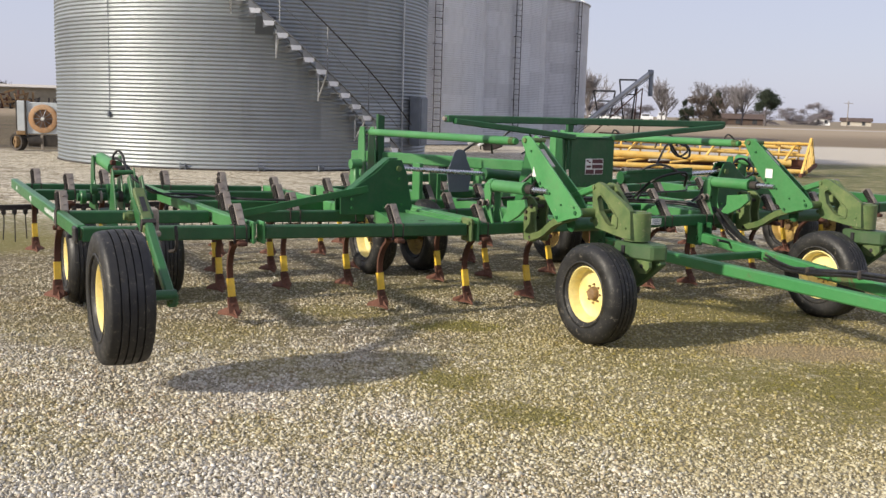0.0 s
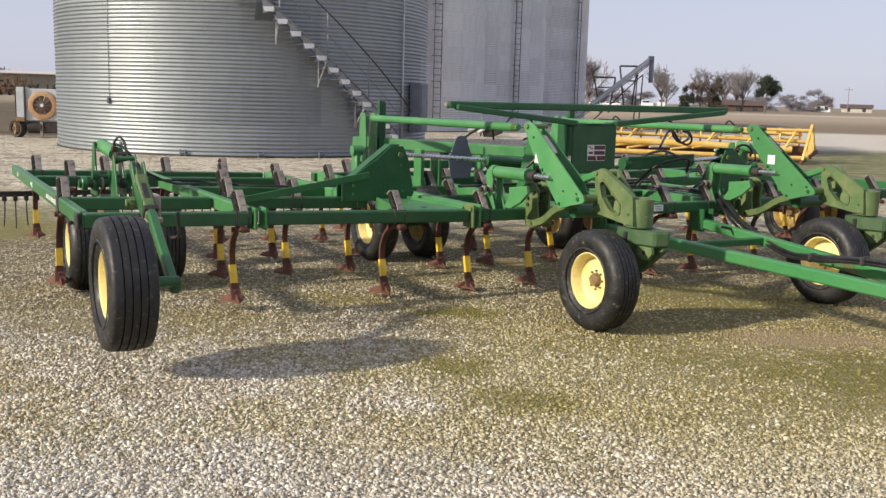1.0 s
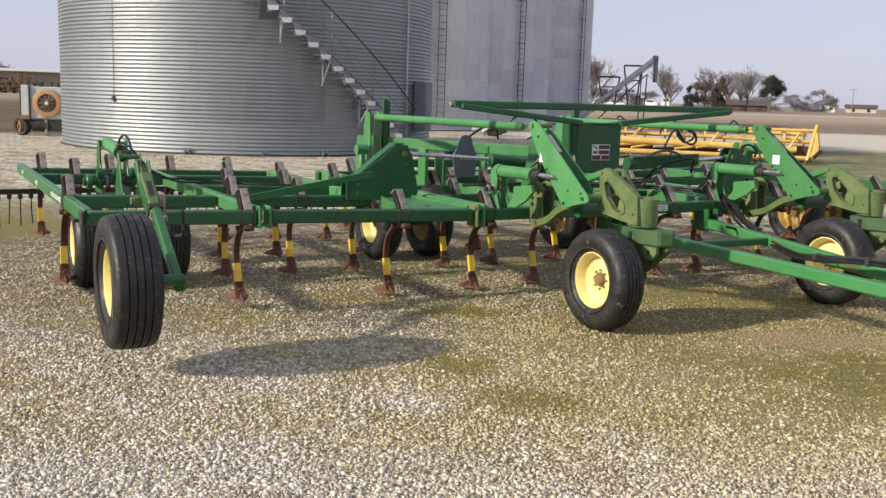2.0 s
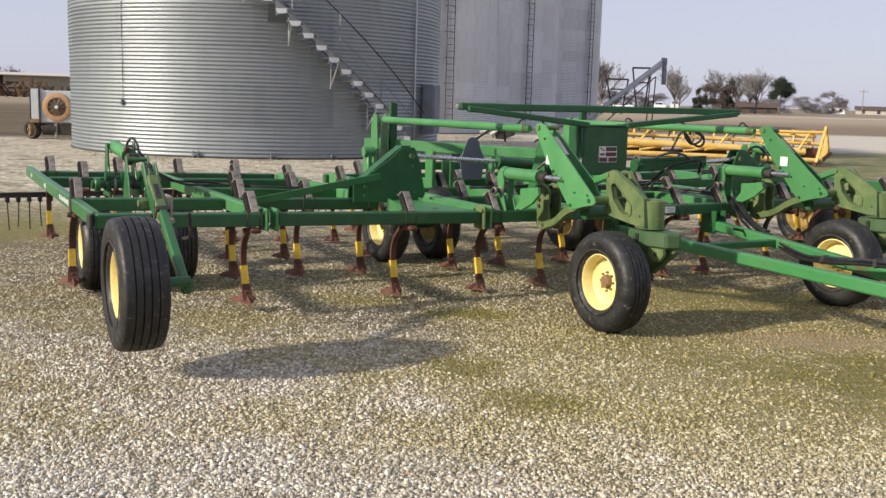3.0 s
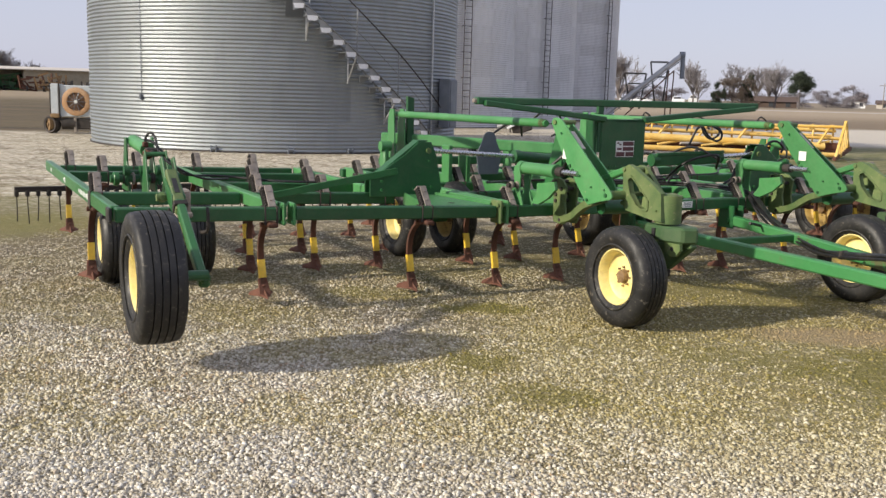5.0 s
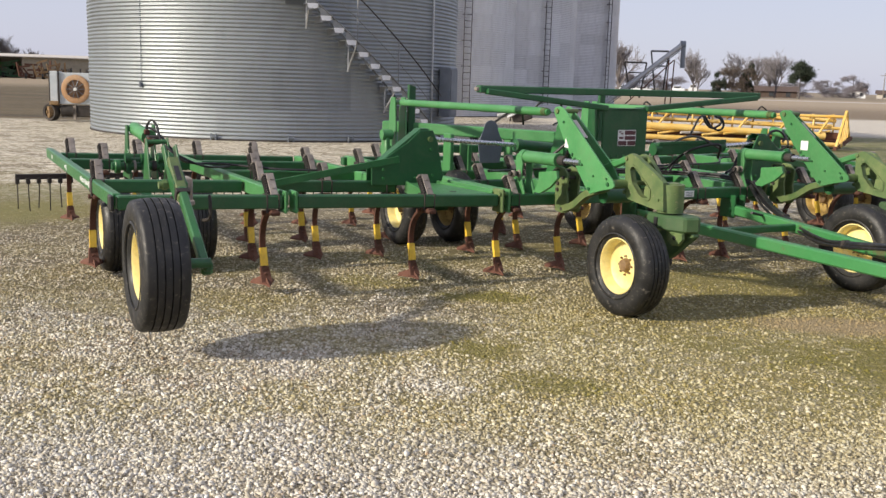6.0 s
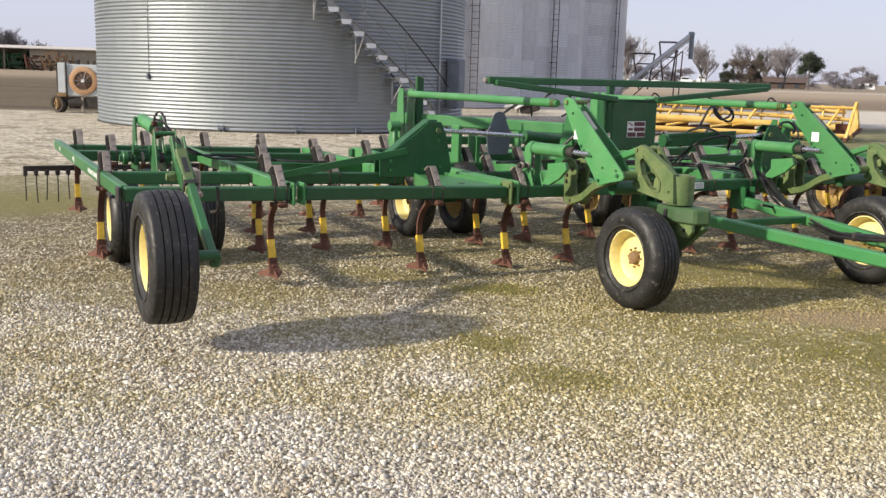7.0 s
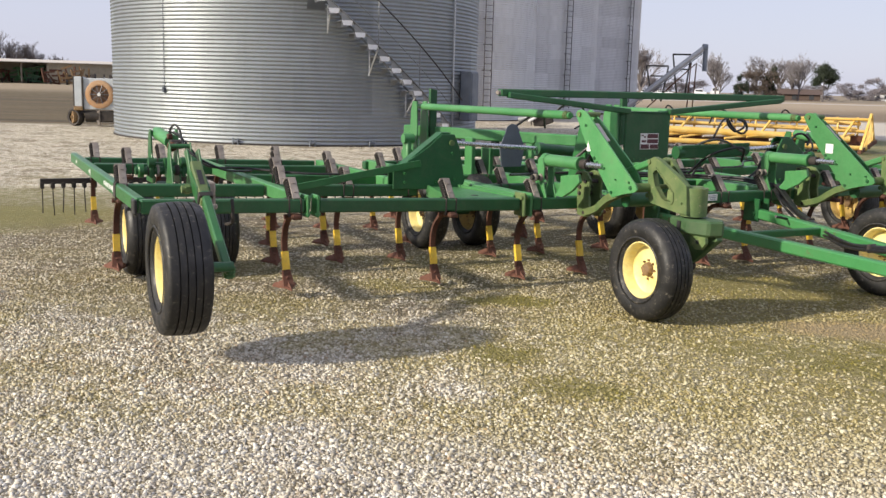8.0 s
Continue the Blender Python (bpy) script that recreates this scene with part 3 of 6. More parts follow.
def loose_gravel():
    """Angular crushed stones lying on the yard, thickest in the open foreground."""
    rng = np.random.default_rng(4)
    n = 262000
    y = 2.3 + 8.7 * rng.random(n) ** 1.4
    side = rng.random(n) * 2 - 1
    x = side * (0.58 * y + 0.55)
    keep = rng.random(n)                               # the scatter thins out all round and in trodden, earthy patches
    step = lambda v, a, b: np.clip((v - a) / (b - a), 0, 1) ** 2 * (3 - 2 * np.clip((v - a) / (b - a), 0, 1))
    open_part = step(y, 2.3, 3.7) * step(y, 11.0, 8.4) * step(np.abs(side), 1.0, 0.82)
    waves = [(rng.uniform(1.5, 9.0), rng.uniform(0, 2 * math.pi), rng.uniform(0, 2 * math.pi)) for _ in range(14)]
    patch = sum(np.sin(f * (0.75 * x * math.cos(a) + 1.2 * y * math.sin(a)) + p) for f, a, p in waves) / 2.65
    open_part *= 1 - (0.10 + 0.55 * step(y, 5.6, 7.4)) * step(patch, 0.0, 1.1)
    for cx, cy, rx, ry, amount in [*MOSS, (2.85, 6.95, 0.75, 0.30, 1.0)]:
        d = np.hypot((x - cx) / rx, (y - cy) / ry)
        open_part *= 1 - 0.80 * min(1.0, amount) * np.clip(1.25 - d, 0, 1)
    x, y = x[keep < open_part], y[keep < open_part]
    n = len(x)
    # each stone: a five-sided foot, a smaller five-sided broken top
    size = 0.0046 + 0.0110 * rng.random(n) ** 1.9 + 0.005 * (rng.random(n) > 0.96)
    a = 2 * math.pi * (np.arange(5)[None] / 5 + 0.18 * (rng.random((n, 5)) - 0.5))
    foot = 0.60 + 0.75 * rng.random((n, 5))
    crown = foot * (0.60 + 0.35 * rng.random((n, 5)))
    flat = 0.38 + 0.45 * rng.random((n, 1))
    tall = (0.16 + 0.34 * rng.random((n, 1))) * (0.80 + 0.4 * rng.random((n, 5)))
    v = np.empty((n, 10, 3))
    v[:, :5, 0], v[:, :5, 1], v[:, :5, 2] = foot * np.cos(a), foot * np.sin(a) * flat, -0.35
    v[:, 5:, 0], v[:, 5:, 1], v[:, 5:, 2] = crown * np.cos(a), crown * np.sin(a) * flat, tall
    v *= size[:, None, None]
    tip = (rng.random(n) - 0.5) * 1.0
    c, s = np.cos(tip)[:, None], np.sin(tip)[:, None]
    vx, vz = v[..., 0] * c - v[..., 2] * s, v[..., 0] * s + v[..., 2] * c
    turn = rng.random(n) * 2 * math.pi
    c, s = np.cos(turn)[:, None], np.sin(turn)[:, None]
    wx, wy = vx * c - v[..., 1] * s, vx * s + v[..., 1] * c
    pts = np.stack([wx + x[:, None], wy + y[:, None], vz + (size * (0.05 + 0.45 * rng.random(n)))[:, None]], 2).reshape(-1, 3)
    sides = [t for k in range(5) for t in ((k, (k + 1) % 5, 5 + (k + 1) % 5), (k, 5 + (k + 1) % 5, 5 + k))]
    tri = np.array([*sides, (5, 6, 7), (5, 7, 8), (5, 8, 9)])
    faces = (tri[None] + 10 * np.arange(n)[:, None, None]).reshape(-1, 3)
    me = bpy.data.meshes.new("gravel")
    me.vertices.add(len(pts))
    me.vertices.foreach_set("co", pts.ravel())
    me.loops.add(faces.size)
    me.loops.foreach_set("vertex_index", faces.ravel().astype(np.int32))
    me.polygons.add(len(faces))
    me.polygons.foreach_set("loop_start", np.arange(0, faces.size, 3, dtype=np.int32))
    me.update(calc_edges=True)
    me.materials.append(STONE)
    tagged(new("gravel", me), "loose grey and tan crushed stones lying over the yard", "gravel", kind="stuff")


loose_gravel()

# ---------------------------------------------------------------- the field cultivator
# Its own axes: u across (towards its far wing), v back along it, z up; the middle lies at u = 5.75.
MID = 5.75
CULT = thing("field_cultivator", "wide green field cultivator with yellow wheels, half lowered on gravel", "farm implement", pose(0, 0, 0, 0, 0, 28))
DIP = 0.70                                            # height of the frame's middle


def flip(u, side):
    return u if side > 0 else 2 * MID - u


def deck(u):
    """Height of the frame tubes: the wings rise a little outwards."""
    return DIP + 0.0245 * max(0.0, abs(u - MID) - 1.48)


TUBE = 0.102


def tube(name, a, b, mat=None, w=TUBE, h=TUBE, dz=0.0, label=""):
    """A frame tube between two (u, v) places at deck height."""
    bm = bm_new()
    beam(bm, (*a, deck(a[0]) + dz), (*b, deck(b[0]) + dz), w, h, 0.010)
    return part(name, bm, mat or GREEN, CULT, label)


def wing_frame(side):
    f = lambda u: flip(u, side)
    front = tube("front_bar", (f(1.10), 7.12), (f(2.31), 7.12), GREEN_DARK)
    bm = bm_new()
    box(bm, (f(1.062), 7.12, deck(f(1.06))), (0.03, 0.108, 0.108), None, 0.012)
    part("end_cap", bm, BLACK, front, "black plastic end cap")
    inner = tube("front_bar", (f(2.42), 7.12), (f(4.21), 7.12), GREEN_DARK)
    for u in (2.325, 2.405):                          # bolted flange between the two lengths
        bm = bm_new()
        box(bm, (f(u), 7.12, deck(f(u))), (0.022, 0.15, 0.17), None, 0.006)
        for dv in (-0.055, 0.055):
            for dz in (-0.062, 0.062):
                rod(bm, (f(u) - 0.022, 7.12 + dv, deck(f(u)) + dz), (f(u) + 0.022, 7.12 + dv, deck(f(u)) + dz), 0.011, 6)
        part("flange", bm, GREEN_FADED, inner)
    rail = tube("end_rail", (f(1.115), 7.18), (f(1.115), 11.60), GREEN, 0.07, 0.11)
    if side > 0:                                      # worn white lettering on the outer face
        z = deck(1.1)
        for k, (v, l, hh) in enumerate([(8.30, 0.07, 0.050), (8.38, 0.05, 0.034), (8.45, 0.05, 0.034), (8.52, 0.04, 0.046), (8.59, 0.05, 0.034), (8.66, 0.05, 0.034), (8.73, 0.04, 0.044), (8.81, 0.06, 0.034), (9.82, 0.06, 0.05), (9.90, 0.07, 0.025), (11.02, 0.10, 0.035)]):
            bm = bm_new()
            box(bm, (1.0785, v, z), (0.003, l * 0.8, hh), None, 0)
            part("decal", bm, WHITE, rail)
    tube("bar", (f(1.16), 8.20), (f(2.30), 8.20), GREEN_DARK)
    tube("bar", (f(2.42), 8.20), (f(3.76), 8.20), GREEN_DARK)
    tube("bar", (f(2.42), 9.15), (f(3.72), 9.15), GREEN)
    tube("bar", (f(1.16), 10.22), (f(3.70), 10.22), GREEN_DARK)
    tube("bar", (f(1.16), 10.97), (f(3.70), 10.97), GREEN_DARK)
    tube("rail", (f(2.36), 7.20), (f(2.36), 10.95), GREEN_FADED, 0.076, 0.112, 0.006)
    tube("rail", (f(3.76), 8.26), (f(3.76), 10.97), GREEN_FADED, 0.076, 0.112, 0.006)
    bm = bm_new()                                     # flat gusset plate inside the wing joint
    z = deck(f(3.9)) + 0.046
    plate(bm, [(f(3.60), 7.18, z), (f(4.20), 7.18, z), (f(4.24), 7.60, z - 0.01), (f(4.12), 8.14, z - 0.01), (f(3.84), 8.14, z)], (0, 0, -0.016))
    for q, r in (((3.60, 7.18), (3.84, 8.14)), ((4.21, 7.18), (4.14, 8.14))):
        beam(bm, (f(q[0]), q[1], z - 0.04), (f(r[0]), r[1], z - 0.04), 0.02, 0.11, 0.004)
    pl = part("gusset_plate", bm, GREEN_FADED, CULT)
    # flat black disc paints the hole's shaded inside
    bm = bm_new()
    rod(bm, (f(3.92), 7.36, z), (f(3.92), 7.36, z + 0.003), 0.030, 16)
    part("drain_hole", bm, BLACK, pl)
    bm = bm_new()
    beam(bm, (f(4.30), 8.14, DIP + 0.02), (f(4.33), 7.18, DIP + 0.02), 0.05, 0.10)
    part("hinge_rail", bm, GREEN_FADED, CULT)
    for u in (4.235, 4.300):                          # hinge ears and pin at the wing joint
        bm = bm_new()
        box(bm, (f(u), 7.12, DIP), (0.024, 0.17, 0.20), None, 0.01)
        rod(bm, (f(u) - 0.03, 7.06, DIP + 0.06), (f(u) + 0.03, 7.06, DIP + 0.06), 0.016, 8)
        part("hinge_plate", bm, OLIVE if u < 4.25 else GREEN_FADED, CULT)
    # tall fold lug and the flat strap that braces it; the two cylinders lie one behind the other
    k, n = (-0.09, 8.17) if side > 0 else (0.14, 7.46)
    g = lambda u: flip(u, side) + k
    for dv in (-0.07, 0.05):
        bm = bm_new()
        pts = [(g(3.57), n + dv, 0.74), (g(3.57), n + dv, 0.90), (g(3.92), n + dv, 1.12), (g(4.05), n + dv, 1.235), (g(4.18), n + dv, 1.235), (g(4.235), n + dv, 1.12), (g(4.30), n + dv, 0.80), (g(4.26), n + dv, 0.72)]
        plate(bm, pts, (0, 0.016, 0))
        lug = part("fold_lug", bm, GREEN_DARK, CULT)
    for u, z, r in ((4.15, 1.155, 0.026), (3.68, 0.80, 0.013), (3.68, 0.88, 0.013), (4.18, 0.82, 0.013), (4.0, 0.80, 0.013), (4.16, 1.06, 0.013)):
        bm = bm_new()
        rod(bm, (g(u), n - 0.09, z), (g(u), n + 0.10, z), r, 10)
        part("bolt", bm, OLIVE if r > 0.02 else GREEN, lug)
    # dark filler stands in for the shade between the two plates
    bm = bm_new()
    plate(bm, [(g(3.60), n - 0.05, 0.905), (g(4.06), n - 0.05, 1.25), (g(4.16), n - 0.05, 1.25), (g(3.66), n - 0.05, 0.90)], (0, 0.12, 0))
    part("lug_web", bm, GREEN_DARK, lug)
    bm = bm_new()
    beam(bm, (g(2.62), n - 0.11, 0.775), (g(3.82), n - 0.11, 0.975), 0.016, 0.062, 0.003)
    part("strap", bm, GREEN, CULT)
    bm = bm_new()
    rod(bm, (g(4.16), n, 1.155 if side > 0 else 1.15), (g(5.16), n + 0.03, 1.09), 0.021, 14)
    cyl = bm_new()
    if side > 0:
        ends = (g(5.15), n + 0.03, 1.09), (g(5.71), n + 0.05, 1.045)
    else:
        ends = (g(4.60), n + 0.01, 1.125), (g(5.42), n + 0.05, 1.095)
    a, b = Vector(ends[0]), Vector(ends[1])
    d = (b - a).normalized()
    if side > 0:
        rod(cyl, a, b, 0.054, 20)
    else:
        beam(cyl, a, b, 0.110, 0.118, 0.010)
        beam(cyl, a + Vector((0, -0.062, 0.055)), b + Vector((0, -0.062, 0.055)), 0.016, 0.030, 0.003)
    rod(cyl, a - d * 0.01, a + d * 0.05, 0.063, 20)
    rod(cyl, b - d * 0.05, b + d * 0.02, 0.063, 20)
    ob = part("fold_cylinder", cyl, GREEN_DARK, CULT, "dark green hydraulic fold cylinder", smooth=True)
    part("piston_rod", bm, CHROME, ob, "dull chrome rod", smooth=True)


wing_frame(1)
wing_frame(-1)


STEP = 2.57                                           # from one front castor to the other


def centre_frame():
    for v, mat in ((7.12, GREEN_DARK), (8.20, GREEN_DARK), (9.15, GREEN), (10.22, GREEN_DARK), (10.97, GREEN_DARK)):
        tube("centre_bar", (4.33, v), (7.17, v), mat)
    for u in (4.42, 5.25, 6.25, 7.08):
        tube("centre_rail", (u, 7.18), (u, 11.02), GREEN_FADED, 0.09, 0.115, 0.008)
    bm = bm_new()                                     # small white plate on the front bar
    box(bm, (6.30, 7.063, DIP + 0.005), (0.12, 0.006, 0.060), None, 0.001)
    part("name_plate", bm, WHITE, CULT, "small white plate with unreadable text")
    for k in range(3):
        bm = bm_new()
        box(bm, (6.30, 7.059, DIP + 0.021 - 0.016 * k), (0.09 - 0.012 * k, 0.002, 0.005), None, 0)
        part("text_bar", bm, GREY_STEEL, CULT)
    # rear rockshaft with its arms and towers
    bm = bm_new()
    beam(bm, (5.80, 8.60, 1.140), (4.46, 10.05, 1.175), 0.10, 0.118, 0.012)
    shaft = part("lift_beam", bm, GREEN_FADED, CULT)
    # black patch on the beam's end for the tube's unlit inside
    bm = bm_new()
    beam(bm, (5.798, 8.602, 1.140), (5.806, 8.593, 1.140), 0.075, 0.092, 0.002)
    part("open_end", bm, BLACK, shaft)
    bm = bm_new()
    beam(bm, (4.34, 9.84, 0.93), (7.1, 9.84, 0.93), 0.09, 0.09, 0.012)
    part("rockshaft", bm, GREEN, shaft)
    for u, z in ((4.34, 1.10), (6.50, 1.0)):
        bm = bm_new()
        rod(bm, (u - 0.06, 9.70, z), (u + 0.06, 9.70, z), 0.055, 16)
        box(bm, (u, 9.72, (z + 0.70) / 2), (0.06, 0.13, z - 0.70), None, 0.015)
        part("bearing", bm, GREEN_FADED, shaft, smooth=True)
    for u, v, w, z0, z1 in ((4.85, 9.22, 0.10, 0.74, 1.14), (5.06, 9.22, 0.12, 0.74, 1.03), (5.80, 9.55, 0.08, 0.74, 1.06), (6.30, 9.45, 0.10, 0.74, 1.03)):
        bm = bm_new()
        box(bm, (u, v, (z0 + z1) / 2), (0.05, w * 1.6, z1 - z0), None, 0.008)
        part("tower_plate", bm, GREEN_FADED, CULT)
    for u in (5.36, 5.40):
        bm = bm_new()
        box(bm, (u, 9.62, 1.10), (0.02, 0.10, 0.16), None, 0.004)
        part("stop_plate", bm, BLACK, CULT)
    for shift in (0.0, STEP):
        f = lambda u: u + shift
        bm = bm_new()                                 # upright the levelling rod pins to
        for u in (4.44, 4.56):
            plate(bm, [(f(u), 9.66, 0.80), (f(u), 9.90, 0.80), (f(u), 9.86, 1.40), (f(u), 9.82, 1.50), (f(u), 9.72, 1.50)], (0.018, 0, 0))
        part("upright", bm, GREEN_FADED, CULT)
        bm = bm_new()
        plate(bm, [(f(4.62), 9.74, 1.02), (f(4.70), 9.74, 1.02), (f(4.70), 9.74, 1.62), (f(4.62), 9.74, 1.64)], (0, 0.05, 0))
        part("upright", bm, GREEN_DARK, CULT)
        # levelling rod, fore and aft
        bm = bm_new()
        rod(bm, (f(4.52), 6.92, 1.462), (f(4.52), 9.70, 1.445), 0.036, 16)
        rod(bm, (f(4.52), 6.84, 1.462), (f(4.52), 6.93, 1.462), 0.026, 12)
        rod(bm, (f(4.52), 9.66, 1.445), (f(4.52), 9.82, 1.445), 0.028, 12)
        lev = part("levelling_rod", bm, GREEN_FADED, CULT, smooth=True)
        bm = bm_new()
        for k in range(4):
            rod(bm, (f(4.52), 6.865 + 0.022 * k, 1.462), (f(4.52), 6.877 + 0.022 * k, 1.462), 0.034, 12)
        part("collar", bm, OLIVE, lev)
    # shield: thin grey plate with a rounded head
    bm = bm_new()
    head = [(5.18 + 0.085 * math.cos(a), 8.90, 1.205 + 0.095 * math.sin(a)) for a in [math.pi * k / 10 for k in range(11)]]
    plate(bm, [*head, (5.03, 8.90, 1.06), (5.06, 8.90, 0.85), (5.30, 8.90, 0.85), (5.33, 8.90, 1.06)], (0, 0.012, 0))
    part("shield_plate", bm, GREY_STEEL, CULT, "thin grey rounded plate")


centre_frame()


def wheel_meshes():
    """Meshes of a tyre, rim and hub, axle along x, tyre radius 1 at scale 0.375."""
    out = {}
    for key, rad, w in (("gauge", 0.400, 0.276), ("carrying", 0.380, 0.248)):
        h = w / 2
        reach = 0.76 if key == "gauge" else 0.64
        prof = [(-h * 0.66, 0.205), (-h * 0.80, 0.218), (-h * 0.97, rad * 0.70), (-h, rad * 0.80), (-h * 0.95, rad * 0.90), (-h * (reach + 0.13), rad * 0.955), (-h * (reach + 0.05), rad * 0.972)]
        for k in range(5):                            # ribs with grooves between
            a = -h * reach + k * h * reach * 0.41
            b = a + h * reach * 0.33
            crown = lambda x: rad - 0.016 * (x / h) ** 2
            prof += [(a, crown(a)), (b, crown(b))]
            if k < 4:
                prof += [(b + 0.002, crown(b) - 0.014), (b + h * reach * 0.07, crown(b) - 0.014)]
        prof += [(-x, r) for x, r in reversed(prof[:7])]
        bm = bm_new()
        lathe(bm, prof, 56)
        for s in (-1, 1):                             # raised ring on the sidewall
            lathe(bm, [(s * h * 0.93, rad * 0.62), (s * h * 0.985, rad * 0.63), (s * h * 0.985, rad * 0.645), (s * h * 0.95, rad * 0.66)], 56)
        out[key + "_tyre"] = bm
        bm = bm_new()
        r = 0.216
        lathe(bm, [(-h * 0.70, r), (-h * 0.74, r - 0.012), (-h * 0.60, r - 0.026), (-h * 0.10, r - 0.036), (h * 0.02, r - 0.060), (h * 0.00, 0.120), (-h * 0.06, 0.070), (-h * 0.06, 0.0001)], 40)
        lathe(bm, [(h * 0.70, r), (h * 0.74, r - 0.012), (h * 0.60, r - 0.026), (h * 0.20, r - 0.034), (h * 0.10, 0.110), (h * 0.05, 0.06), (h * 0.05, 0.0001)], 40)
        out[key + "_rim"] = bm
        if key == "carrying":
            out["dusty_rim"] = bm.copy()
        bm = bm_new()
        lathe(bm, [(-h * 0.04, 0.056), (-h * 0.34, 0.044), (-h * 0.40, 0.030), (-h * 0.42, 0.0001)], 18)
        for k in range(8):
            a = 2 * math.pi * k / 8
            rod(bm, (0, 0.070 * math.cos(a), 0.070 * math.sin(a)), (-h * 0.20, 0.070 * math.cos(a), 0.070 * math.sin(a)), 0.008, 6)
        rod(bm, (-h * 0.2, 0, 0), (h * 1.15, 0, 0), 0.028, 12)
        out[key + "_hub"] = bm
    done = {}
    for key, bm in out.items():
        me = bpy.data.meshes.new(key)
        bmesh.ops.recalc_face_normals(bm, faces=bm.faces)
        bm.to_mesh(me)
        bm.free()
        me.materials.append(TYRE if "tyre" in key else YELLOW_DUSTY if key == "dusty_rim" else YELLOW if "rim" in key else HUB_RUST)
        me.shade_smooth()
        me.set_sharp_from_angle(angle=radians(38))
        done[key] = me
    return done


WHEELS = wheel_meshes()


def wheel(kind, u, v, z, out=1, lean=0.0, dusty=False):
    """A wheel; out=1 shows its dished face towards the near wing."""
    hub = part("wheel", WHEELS[kind + "_hub"], None, CULT, "", (u, v, z), (0, lean, 0 if out > 0 else 180))
    part("tyre", WHEELS[kind + "_tyre"], None, hub, "black ribbed rubber tyre", turn=(random.uniform(0, 360), 0, 0))
    part("rim", WHEELS["dusty_rim" if dusty else kind + "_rim"], None, hub, "dusty brown-stained yellow rim" if dusty else "yellow painted steel rim", turn=(random.uniform(0, 360), 0, 0))
    return hub


def gauge_wheel(side):
    """Wheel that hangs in front of the wing on a long slanting arm."""
    f = lambda u: flip(u, side)
    wheel("gauge", f(1.11), 5.83, 0.565, side)
    bm = bm_new()
    for u in (1.395, 1.475):
        plate(bm, [(f(u), 6.93, 1.20), (f(u), 7.02, 1.17), (f(u), 6.84, 1.00), (f(u), 6.74, 0.90), (f(u), 6.60, 0.84), (f(u), 6.62, 0.96), (f(u), 6.82, 1.06)], (0.014, 0, 0))
    part("mast", bm, GREEN, CULT)
    bm = bm_new()
    beam(bm, (f(1.44), 6.86, 1.10), (f(1.44), 6.53, 0.86), 0.075, 0.062, 0.008)
    arm = part("arm", bm, OLIVE, CULT)
    bm = bm_new()
    beam(bm, (f(1.44), 6.60, 0.92), (f(1.44), 5.97, 0.505), 0.058, 0.068, 0.010)
    box(bm, (f(1.44), 5.95, 0.50), (0.070, 0.08, 0.08), None, 0.015)
    part("arm_leg", bm, GREEN, arm)
    bm = bm_new()
    rod(bm, (f(1.44), 5.84, 0.555), (f(1.10), 5.83, 0.565), 0.032, 14)
    box(bm, (f(1.43), 5.88, 0.53), (0.06, 0.09, 0.07), None, 0.02)
    part("axle", bm, GREEN_DARK, arm)
    bm = bm_new()                                     # clamp on the front bar
    box(bm, (f(1.56), 6.98, 0.88), (0.06, 0.16, 0.17), None, 0.01)
    box(bm, (f(1.54), 6.96, 0.79), (0.12, 0.16, 0.04), None, 0.01)
    rod(bm, (f(1.50), 6.96, 0.91), (f(1.60), 6.96, 0.91), 0.018, 8)
    part("clamp", bm, SPRING, arm)
    bm = bm_new()                                     # black strip as the slot's shaded inside, and the dark band round the arm
    beam(bm, (f(1.44), 6.76, 1.064), (f(1.44), 6.64, 0.977), 0.034, 0.006, 0)
    part("slot", bm, BLACK, arm)
    bm = bm_new()
    beam(bm, (f(1.44), 6.585, 0.905), (f(1.44), 6.552, 0.880), 0.095, 0.085, 0.004)
    part("arm_band", bm, DARK_IRON, arm)
    for u in (1.40, 1.66):
        bm = bm_new()
        hose(bm, [(f(u), 6.72, 0.86), (f(u), 6.70, 0.80), (f(u), 6.72, 0.70), (f(u), 6.90, 0.66)], 0.012, 6, 3)
        part("u_bolt", bm, DARK_IRON, arm)
    bm = bm_new()
    rod(bm, (f(1.33), 6.80, 0.93), (f(1.42), 6.80, 0.93), 0.026, 12)
    rod(bm, (f(1.355), 6.80, 0.93), (f(1.385), 6.80, 0.93), 0.036, 6)
    part("pivot_nut", bm, OLIVE, arm)


